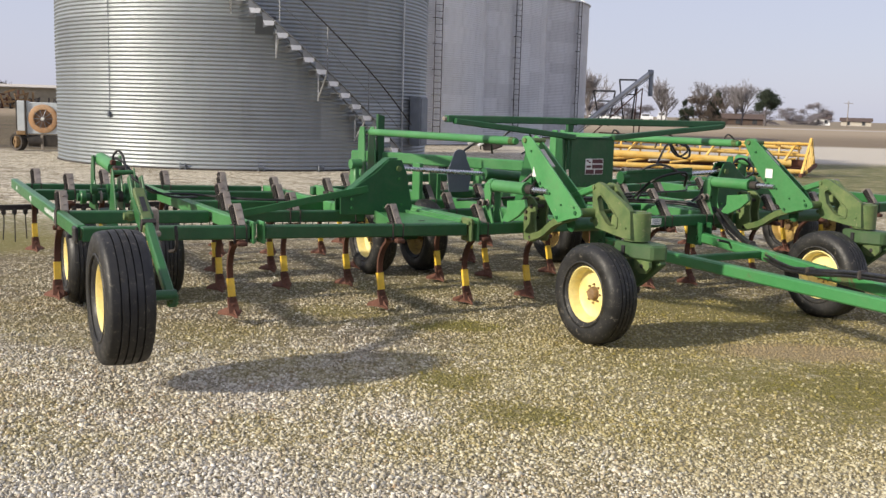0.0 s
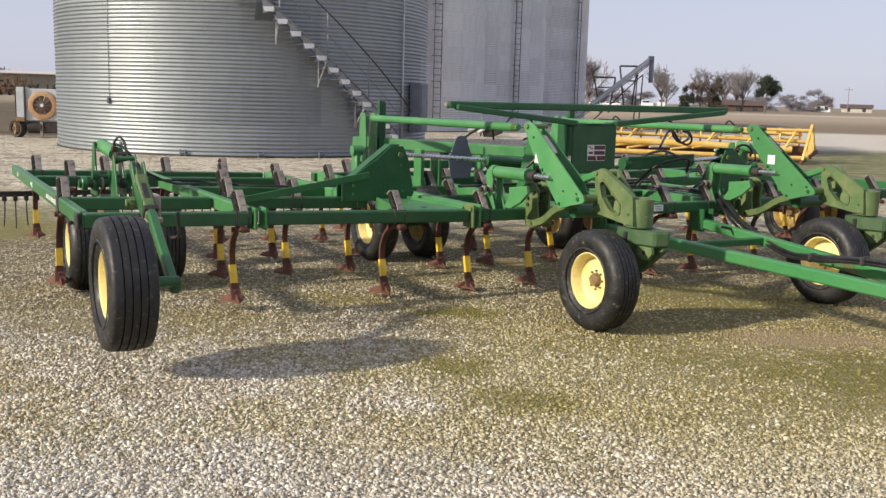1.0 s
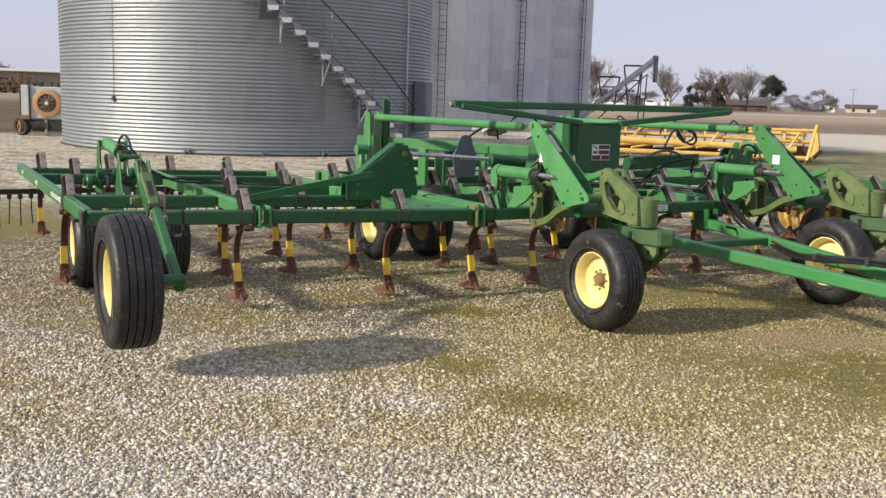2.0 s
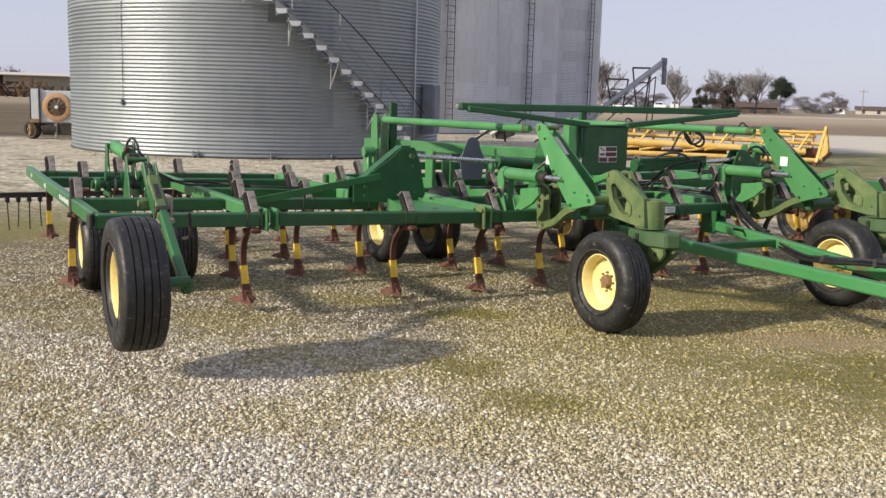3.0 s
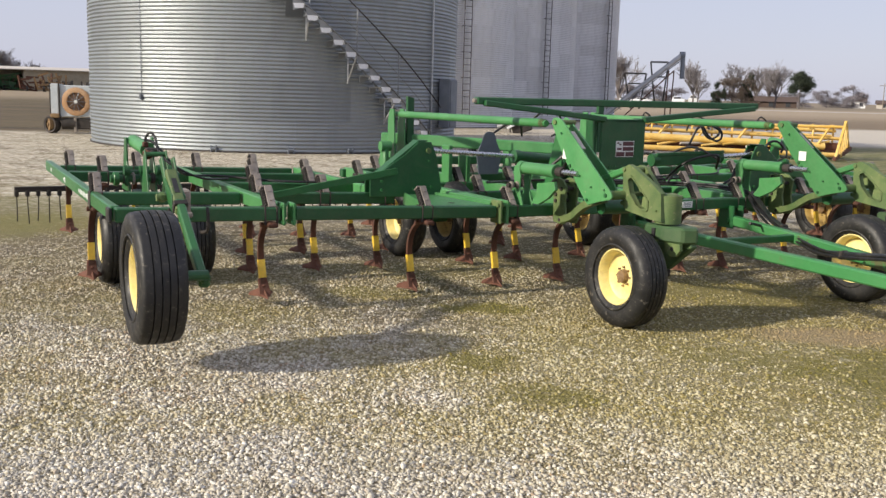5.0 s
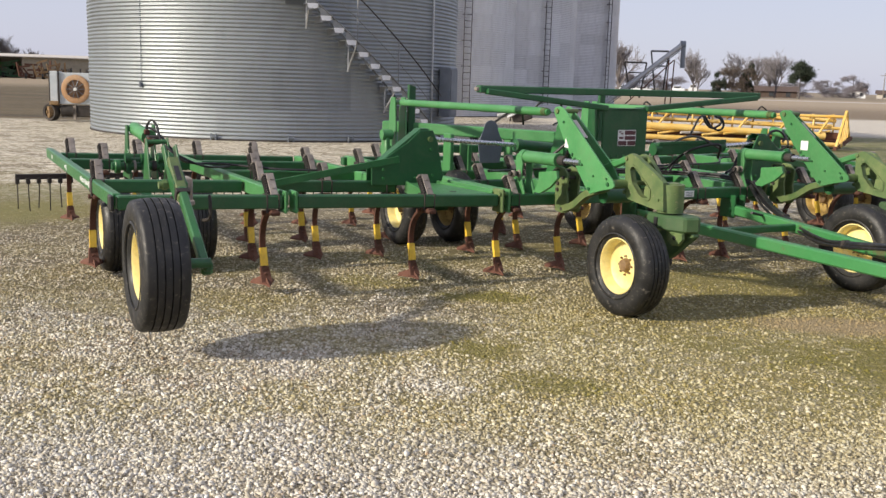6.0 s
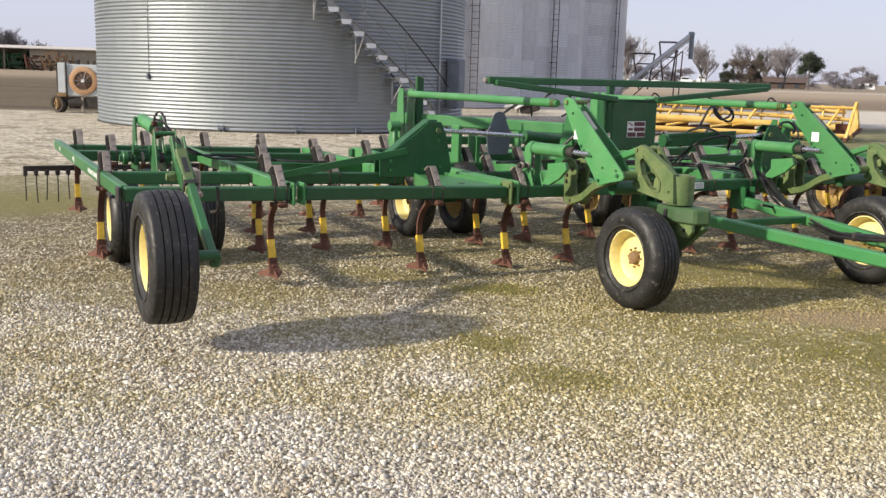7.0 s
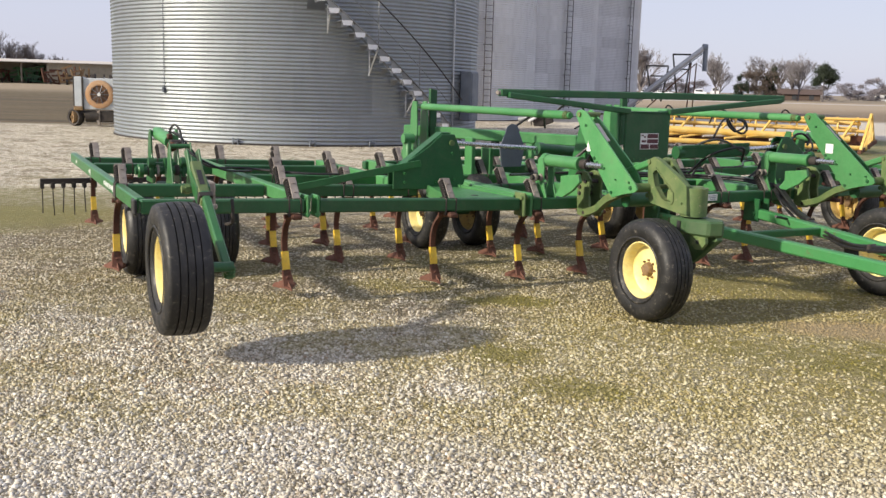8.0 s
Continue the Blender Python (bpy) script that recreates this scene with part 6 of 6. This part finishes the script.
    for dx in (-0.15, 0.5):
        bm = bm_new()
        box(bm, (dx, 0.1, 1.86), (0.14, 0.2, 0.16), None, 0.02)
        part("cap", bm, DARK_IRON, body)


fan_unit(-12.58, 32.6)


def polar(az, d, z=0.0):
    return Vector((d * math.sin(radians(az)), d * math.cos(radians(az)), z))


def grain_auger():
    """Portable auger leaning beside the last bin, with its undercarriage."""
    ob = thing("grain_auger", "long grey portable grain auger raised on its frame", "auger")
    d = 60.0
    top, low = polar(12.92, d, 1.7 + 0.0415 * d), polar(8.2, d, 1.7 - 0.0325 * d + 0.35)
    bm = bm_new()
    rod(bm, low, top, 0.155, 16)
    part("tube", bm, GALV_DULL, ob, smooth=True)
    bm = bm_new()
    beam(bm, low + Vector((0, 0, -0.30)), top + Vector((0, 0, -0.26)), 0.05, 0.05, 0)
    for k in range(9):
        p = low.lerp(top, (k + 0.5) / 9)
        beam(bm, p, p + Vector((0.2, 0, -0.3)), 0.03, 0.03, 0)
    part("truss", bm, GREY_STEEL, ob)
    bm = bm_new()
    rod(bm, top + Vector((-0.1, 0, 0.02)), top + Vector((0.18, 0, 0.02)), 0.20, 14)
    rod(bm, top + Vector((0.08, 0, 0)), top + Vector((0.09, 0, -1.35)), 0.14, 12)
    part("spout", bm, GREY_STEEL, ob, smooth=True)
    for az in (12.55, 12.25):
        bm = bm_new()
        beam(bm, polar(az, d, 1.7 + 0.027 * d), polar(az - 0.1, d, 0.0), 0.07, 0.07, 0)
        part("leg", bm, RUST, ob)
    bm = bm_new()
    beam(bm, polar(12.5, d, 1.7 + 0.026 * d), polar(9.6, d, 0.25), 0.07, 0.07, 0)
    beam(bm, polar(12.3, d, 0.55), polar(10.2, d, 0.6), 0.07, 0.07, 0)
    part("undercarriage", bm, RUST, ob)
    for a0, a1, zt, zb, b0, b1 in ((9.81, 11.03, 0.0232, 0.0035, 10.25, 10.72), (11.24, 12.22, 0.0347, 0.006, 11.6, 12.0)):
        bm = bm_new()
        beam(bm, polar(a0, d, 1.7 + zt * d), polar(a1, d, 1.7 + zt * d), 0.10, 0.10, 0)
        for p, q in ((a0, b0), (a1, b1)):
            beam(bm, polar(p, d, 1.7 + zt * d), polar(q, d, 1.7 + zb * d - 0.9), 0.09, 0.09, 0)
        m0, m1 = (a0 + b0) / 2, (a1 + b1) / 2
        zm = 1.7 + (zt + zb) / 2 * d
        beam(bm, polar(m0, d, zm), polar(m1, d, zm), 0.08, 0.08, 0)
        part("rack", bm, BLACK, ob)


grain_auger()


def yellow_header():
    """Old yellow harvester header lying on the grass behind."""
    a, b = polar(8.6, 29.5), polar(22.4, 31.5)
    x = (b - a).normalized()
    ang = math.degrees(math.atan2(x.y, x.x))
    l = (b - a).length
    ob = thing("harvester_header", "long old yellow harvester header lying on grass", "farm implement", pose(a.x, a.y, 0, 0, 0, ang))
    def pipe(name, p, q, r, mat=YELLOW_OLD):
        bm = bm_new()
        rod(bm, p, q, r, 12)
        part(name, bm, mat, ob, smooth=True)
    pipe("main_pipe", (0, 0.0, 0.60), (l - 0.9, 0.1, 0.40), 0.105)
    pipe("rear_pipe", (0, -0.35, 0.28), (l - 0.5, -0.25, 0.16), 0.07)
    pipe("upper_pipe", (0, 0.6, 0.99), (l - 0.1, 0.5, 0.97), 0.045)
    pipe("reel_pipe", (0.3, 1.0, 0.95), (l - 0.3, 0.9, 0.84), 0.06)
    pipe("reel_pipe", (0.3, 1.3, 0.74), (l - 0.3, 1.2, 0.66), 0.06)
    pipe("reel_pipe", (0.3, 0.5, 0.80), (l - 0.3, 0.4, 0.62), 0.05)
    bm = bm_new()
    box(bm, (l / 2, 0.75, 0.20), (l - 0.4, 1.1, 0.16), None, 0.02)
    box(bm, (l / 2, 0.30, 0.36), (l - 0.6, 0.05, 0.28), None, 0.01)
    part("table", bm, RUST_RED, ob, "dark red rusted table")
    n = 12
    for k in range(n):
        u = 0.4 + k * (l - 0.9) / (n - 1)
        bm = bm_new()
        beam(bm, (u, 0.55, 0.40), (u + 0.03, 0.58, 0.99), 0.045, 0.045, 0)
        beam(bm, (u, 0.58, 1.02), (u, 1.15, 0.80), 0.04, 0.04, 0)
        part("post", bm, YELLOW_OLD, ob)
        if k % 2 == 0:
            bm = bm_new()
            beam(bm, (u, 0.0, 0.48), (u + 0.55, 0.6, 1.0), 0.05, 0.05, 0)
            part("brace", bm, YELLOW_OLD, ob)
    for u, k in ((l - 0.36, 1.0), ):                     # slatted triangular end guard
        foot_a, foot_b, tip = Vector((u - 0.42, -0.55, 0.12)), Vector((u + 0.40, 0.65, 0.38)), Vector((u + 0.05, 0.10, 1.15 * k))
        bm = bm_new()
        beam(bm, foot_a, tip, 0.07, 0.06, 0)
        beam(bm, tip, foot_b, 0.07, 0.06, 0)
        shield = part("end_shield", bm, YELLOW_OLD, ob)
        bm = bm_new()
        beam(bm, foot_a + Vector((-0.06, -0.06, -0.05)), foot_b + Vector((0.1, 0.1, -0.05)), 0.09, 0.11, 0)
        part("shoe", bm, RUST_RED, shield)
        for j in range(1, 7):
            p = foot_a.lerp(foot_b, j / 7)
            near_a = (tip - foot_a).to_2d().length / (foot_b - foot_a).to_2d().length
            t = j / 7
            q = foot_a.lerp(tip, t / near_a) if t < near_a else tip.lerp(foot_b, (t - near_a) / (1 - near_a))
            bm = bm_new()
            beam(bm, p, q, 0.05, 0.05, 0)
            part("slat", bm, YELLOW_OLD, shield)
    for k in range(9):                                   # reel bats and feeder tubes piled on the table
        u = 0.4 + k * (l - 2.4) / 8
        bm = bm_new()
        rod(bm, (u, -0.20 + 0.05 * (k % 3), 0.34 + 0.05 * (k % 2)), (u + 1.3, 0.25, 0.42 + 0.06 * (k % 3)), 0.035, 8)
        part("tube", bm, SIDING if k % 3 == 0 else YELLOW_OLD, ob)
    for pts in ([(2.6, 0.2, 0.75), (2.75, 0.1, 1.15), (3.1, 0.2, 1.1), (3.3, 0.3, 0.8)], [(4.6, 0.3, 0.8), (4.8, 0.3, 1.2), (5.1, 0.4, 1.0)], [(1.2, 0.1, 0.7), (1.3, 0.0, 1.25), (1.7, 0.1, 0.9)]):
        bm = bm_new()
        hose(bm, pts, 0.025, 6)
        part("hose", bm, BLACK, ob)


yellow_header()


# ---------------------------------------------------------------- far things
def bare_tree(az, d, h, seed, spread=0.5, wide=1.0, depth=5):
    """Leafless tree: tapered trunk, forking limbs and many fine twigs."""
    rng = random.Random(seed)
    ob = thing("bare_tree", "bare leafless winter tree beyond the fields", "tree", pose(*polar(az, d)), "bare trees")
    store = {0: ([], []), 1: ([], [])}

    def stick(p, q, r0, r1, which):
        vs, fs = store[which]
        x = (q - p).normalized()
        s = x.orthogonal().normalized()
        t = x.cross(s)
        b = len(vs)
        for c, r in ((p, r0), (q, r1)):
            vs.extend(c + (s * math.cos(a) + t * math.sin(a)) * r for a in (0, 2.094, 4.189))
        fs.extend(((b, b + 1, b + 4, b + 3), (b + 1, b + 2, b + 5, b + 4), (b + 2, b, b + 3, b + 5)))

    def limb(p, way, length, r, level):
        bend = Vector((rng.uniform(-1, 1), rng.uniform(-1, 1), rng.uniform(-0.2, 0.5))) * 0.10
        mid = p + (way + bend).normalized() * length * 0.5
        q = mid + (way - bend * 0.5).normalized() * length * 0.5
        r1 = max(r * 0.58, 0.012)
        stick(p, mid, r, (r + r1) / 2, 0 if level < 3 else 1)
        stick(mid, q, (r + r1) / 2, r1, 0 if level < 3 else 1)
        if level == depth:
            return
        for _ in range(rng.choice((3, 3, 3, 4)) if level else 10):
            v = Vector((rng.uniform(-1, 1) * wide, rng.uniform(-1, 1) * wide, rng.uniform(-0.3, 0.7))).normalized()
            w = (way + v * rng.uniform(spread * 0.7, spread * 1.5) + Vector((0, 0, 0.12))).normalized()
            t = rng.uniform(0.35, 1.0)
            limb(p.lerp(mid, 2 * t) if t < 0.5 else mid.lerp(q, 2 * t - 1), w, length * rng.uniform(0.58, 0.82), max(r * 0.55, 0.016), level + 1)

    limb(Vector((0, 0, 0)), Vector((rng.uniform(-0.06, 0.06), 0, 1)), h * 0.26, h * 0.018, 0)
    k = h / max(v.z for v in store[1][0])
    for which, name in ((0, "trunk"), (1, "crown")):
        vs, fs = store[which]
        part(name, grid_mesh(name, [v * k for v in vs], fs, TWIG if which else BARK), None, ob)


def clump_tree(name, label, az, d, h, w, seed, mat, low=0.3):
    """Dense tree or brush: a stem and a crown of many small leaf tufts with gaps."""
    rng = random.Random(seed)
    ob = thing(name, label, "tree", pose(*polar(az, d)))
    bm = bm_new()
    rod(bm, (0, 0, 0), (0, 0, h * 0.75), h * 0.025, 6, h * 0.01)
    for k in range(7):
        a = k * 2.4
        z = h * (0.3 + 0.07 * k)
        rod(bm, (0, 0, z), (w * 0.35 * math.cos(a), w * 0.35 * math.sin(a), z + h * 0.14), h * 0.010, 4, h * 0.004)
    part("trunk", bm, BARK, ob)
    lumps = [Vector((rng.uniform(-0.36, 0.36) * w, rng.uniform(-0.36, 0.36) * w, 0)) for _ in range(22)]
    lumps = [Vector((c.x, c.y, h * rng.uniform(low, max(low + 0.05, 0.90 - 1.1 * (c.length / w) ** 2)))) for c in lumps]
    vs, fs = [], []
    for _ in range(4200):
        c = rng.choice(lumps)
        p = c + Vector((rng.gauss(0, w * 0.068), rng.gauss(0, w * 0.068), rng.gauss(0, h * 0.052)))
        if p.z < 0.1 * h * low:
            continue
        s = h * rng.uniform(0.012, 0.034)
        u = Vector((rng.uniform(-1, 1), rng.uniform(-1, 1), rng.uniform(-1, 1))).normalized()
        t = u.orthogonal().normalized()
        b = len(vs)
        vs += [p + u * s, p - u * s * 0.6 + t * s * 0.7, p - u * s * 0.6 - t * s * 0.7, p + u.cross(t) * s * 0.5]
        fs += [(b, b + 1, b + 3), (b, b + 3, b + 2), (b + 1, b + 2, b + 3)]
    part("crown", grid_mesh("crown", vs, fs, mat), None, ob)


bare_tree(13.72, 235, 10.8, 3, 0.60)
bare_tree(15.85, 275, 11.6, 5, 0.60)
bare_tree(18.1, 245, 11.6, 8, 0.66, 1.2)
bare_tree(17.1, 270, 11.4, 12, 0.62)
bare_tree(17.7, 262, 10.6, 23, 0.60)
bare_tree(13.95, 242, 9.6, 25, 0.60)
bare_tree(9.55, 150, 8.8, 14, 0.60)
clump_tree("evergreen_tree", "dark round-headed evergreen tree by the far road", 19.35, 235, 9.0, 7.6, 2, LEAF, 0.42)
clump_tree("evergreen_tree", "narrow dark evergreen tree beside a brick house", 16.62, 240, 8.6, 3.6, 6, LEAF, 0.10)
clump_tree("evergreen_tree", "low dark evergreen bush by the far road", 15.05, 232, 5.8, 3.6, 9, LEAF, 0.05)
clump_tree("brown_tree", "dense brown-leaved tree in front of a far house", 15.85, 236, 7.8, 11.5, 15, BRUSH, 0.05)
for k, (az, d, h) in enumerate(((20.75, 330, 6.2), (21.4, 335, 4.0), (22.05, 330, 7.6), (17.4, 300, 5.0), (18.4, 300, 4.6), (19.3, 300, 4.8), (10.7, 320, 6.4), (11.6, 320, 6.2), (12.6, 320, 5.6), (10.0, 320, 7.0))):
    clump_tree("brown_tree", "hazy brown winter trees along the horizon", az, d, h, 9.0, 30 + k, HAZE, 0.05)
for k, az in enumerate((-26.6, -25.8, -25.0, -24.2, -23.2)):
    bare_tree(az, 225, 10.5 - 1.1 * k + 1.2 * (k % 2), 50 + k, 0.6, 1.0, 5)


def far_house(az, d, w, h, roof_h, label, wall=SIDING):
    ob = thing("house", label, "house", pose(*polar(az, d), 0, 0, -az))
    bm = bm_new()
    box(bm, (0, 0, h / 2), (w, 8, h), None, 0)
    walls = part("wall", bm, wall, ob)
    bm = bm_new()
    plate(bm, [(-w / 2 - 0.5, -4.6, h), (-w / 2 - 0.5, 4.6, h), (-w / 2 - 0.5, 0, h + roof_h)], (w + 1.0, 0, 0), 0)
    part("roof", bm, ROOF, ob)
    n = max(2, int(w / 4))
    for k in range(n):
        bm = bm_new()
        box(bm, (-w / 2 + (k + 0.5) * w / n, -4.02, h * 0.55), (1.1, 0.08, 1.2), None, 0)
        part("window", bm, WINDOW_DARK, walls)


far_house(17.9, 262, 12, 1.5, 1.3, "low brown-roofed brick house beyond the road", ROOF)
far_house(24.0, 380, 10, 1.6, 1.3, "small far house under a grey roof")
far_house(22.3, 360, 5, 2.2, 1.6, "tiny pale far building among the trees", VAN_WHITE)


def far_vehicle(kind, label, az, d, l, h, mat):
    ob = thing(kind, label, "vehicle", pose(*polar(az, d), 0, 0, -az))
    bm = bm_new()
    box(bm, (0, 0, 0.4 + h * 0.3), (l, 1.9, h * 0.5), None, 0.12)
    box(bm, (-l * 0.05, 0, 0.4 + h * 0.68), (l * 0.62, 1.7, h * 0.42), None, 0.15)
    body = part("body", bm, mat, ob)
    bm = bm_new()
    box(bm, (-l * 0.05, -0.86, 0.45 + h * 0.68), (l * 0.52, 0.05, h * 0.26), None, 0.02)
    part("window", bm, WINDOW_DARK, body)
    for s in (-1, 1):
        for t in (-0.9, 0.9):
            bm = bm_new()
            rod(bm, (s * l * 0.32, t - 0.12, 0.36), (s * l * 0.32, t + 0.12, 0.36), 0.36, 14)
            part("wheel", bm, TYRE, ob)


far_vehicle("parked_car", "white car parked beyond the field", 9.9, 300, 4.4, 1.5, VAN_WHITE)
far_vehicle("parked_van", "white van parked beyond the field", 12.86, 300, 4.0, 2.0, VAN_WHITE)
far_vehicle("parked_van", "tall white van beside a bare tree", 13.73, 300, 3.0, 2.6, VAN_WHITE)
far_vehicle("parked_truck", "long white truck parked along the far road", 10.9, 300, 5.5, 1.3, VAN_WHITE)


def utility_pole(az, d, h):
    ob = thing("utility_pole", "grey wooden utility pole on the skyline", "pole", pose(*polar(az, d)))
    bm = bm_new()
    rod(bm, (0, 0, 0), (0, 0, h), 0.12, 8, 0.08)
    part("post", bm, WOOD_POLE, ob)
    bm = bm_new()
    beam(bm, (-1.1, 0, h - 0.6), (1.1, 0, h - 0.6), 0.1, 0.12, 0)
    part("crossarm", bm, WOOD_POLE, ob)


utility_pole(23.55, 260, 6.6)


def implement_shed():
    """Long low open-fronted shed across the ploughed field."""
    a, b = polar(-30.0, 182), polar(-16.5, 182)
    x = b - a
    ang = math.degrees(math.atan2(x.y, x.x))
    l = x.length
    ob = thing("implement_shed", "long low pale tin implement shed with an open bay", "shed", pose(a.x, a.y, 0, 0, 0, ang))
    bm = bm_new()
    box(bm, (l / 2, 9, 1.95), (l, 0.3, 3.9), None, 0)
    box(bm, (l * 0.7375, 0, 1.75), (l * 0.525, 0.3, 3.5), None, 0)
    box(bm, (l, 4.5, 1.75), (0.3, 9, 3.5), None, 0)
    wall = part("wall", bm, TIN, ob)
    bm = bm_new()
    plate(bm, [(-0.5, -0.8, 3.62), (-0.5, 5, 4.1), (-0.5, 9.5, 4.0), (-0.5, 9.5, 3.9), (-0.5, 5, 3.95), (-0.5, -0.8, 3.50)], (l + 1, 0, 0), 0)
    part("roof", bm, SIDING, ob)
    for k in range(6):
        bm = bm_new()
        box(bm, (k * l * 0.475 / 5, 0, 1.75), (0.25, 0.25, 3.5), None, 0)
        part("post", bm, WOOD_POLE, wall)


implement_shed()


def stored_implement(az, d, label, mat, seed, w=6.0, h=3.0):
    """Folded implement far off: an upright frame of crossing tubes on wheels."""
    rng = random.Random(seed)
    ob = thing("stored_implement", label, "farm implement", pose(*polar(az, d), 0, 0, -az))
    for k in range(7):
        bm = bm_new()
        u = -w / 2 + w * k / 6
        beam(bm, (u, 0, 0.3), (u + rng.uniform(-1.1, 1.1), rng.uniform(-0.5, 0.5), h * rng.uniform(0.55, 1.0)), 0.26, 0.26, 0)
        part("upright", bm, mat, ob)
    for k in range(5):
        bm = bm_new()
        z = 0.5 + (h - 1.2) * k / 4
        c = rng.uniform(-0.25, 0.25) * w
        beam(bm, (c - w * 0.3, -0.3, z), (c + w * rng.uniform(0.05, 0.3), rng.uniform(-0.6, 0.0), z + rng.uniform(-0.6, 0.6)), 0.32, 0.30, 0)
        part("bar", bm, mat, ob)
    for u in (-w * 0.3, w * 0.3):
        bm = bm_new()
        rod(bm, (u - 0.15, -0.6, 0.42), (u + 0.15, -0.6, 0.42), 0.42, 14)
        part("wheel", bm, TYRE, ob)


stored_implement(-24.1, 186, "dark green folded implement stored inside the shed", GREEN, 1, 5, 3.1)
stored_implement(-24.9, 188, "green folded implement with tall frames in a shed", GREEN_FADED, 4, 5, 3.2)
stored_implement(-26.4, 186, "dark rusted implement stored in a shed", RUST, 2, 6, 2.6)
stored_implement(-22.2, 172, "ochre rusty implement standing by the shed", HUB_RUST, 3, 4.2, 3.2)
stored_implement(-23.0, 174, "brown rusted implement stored beside a shed post", RUST, 7, 4.5, 3.0)
stored_implement(-21.6, 176, "low pile of rusted implement parts by a wall", DARK_IRON, 9, 5.5, 2.2)
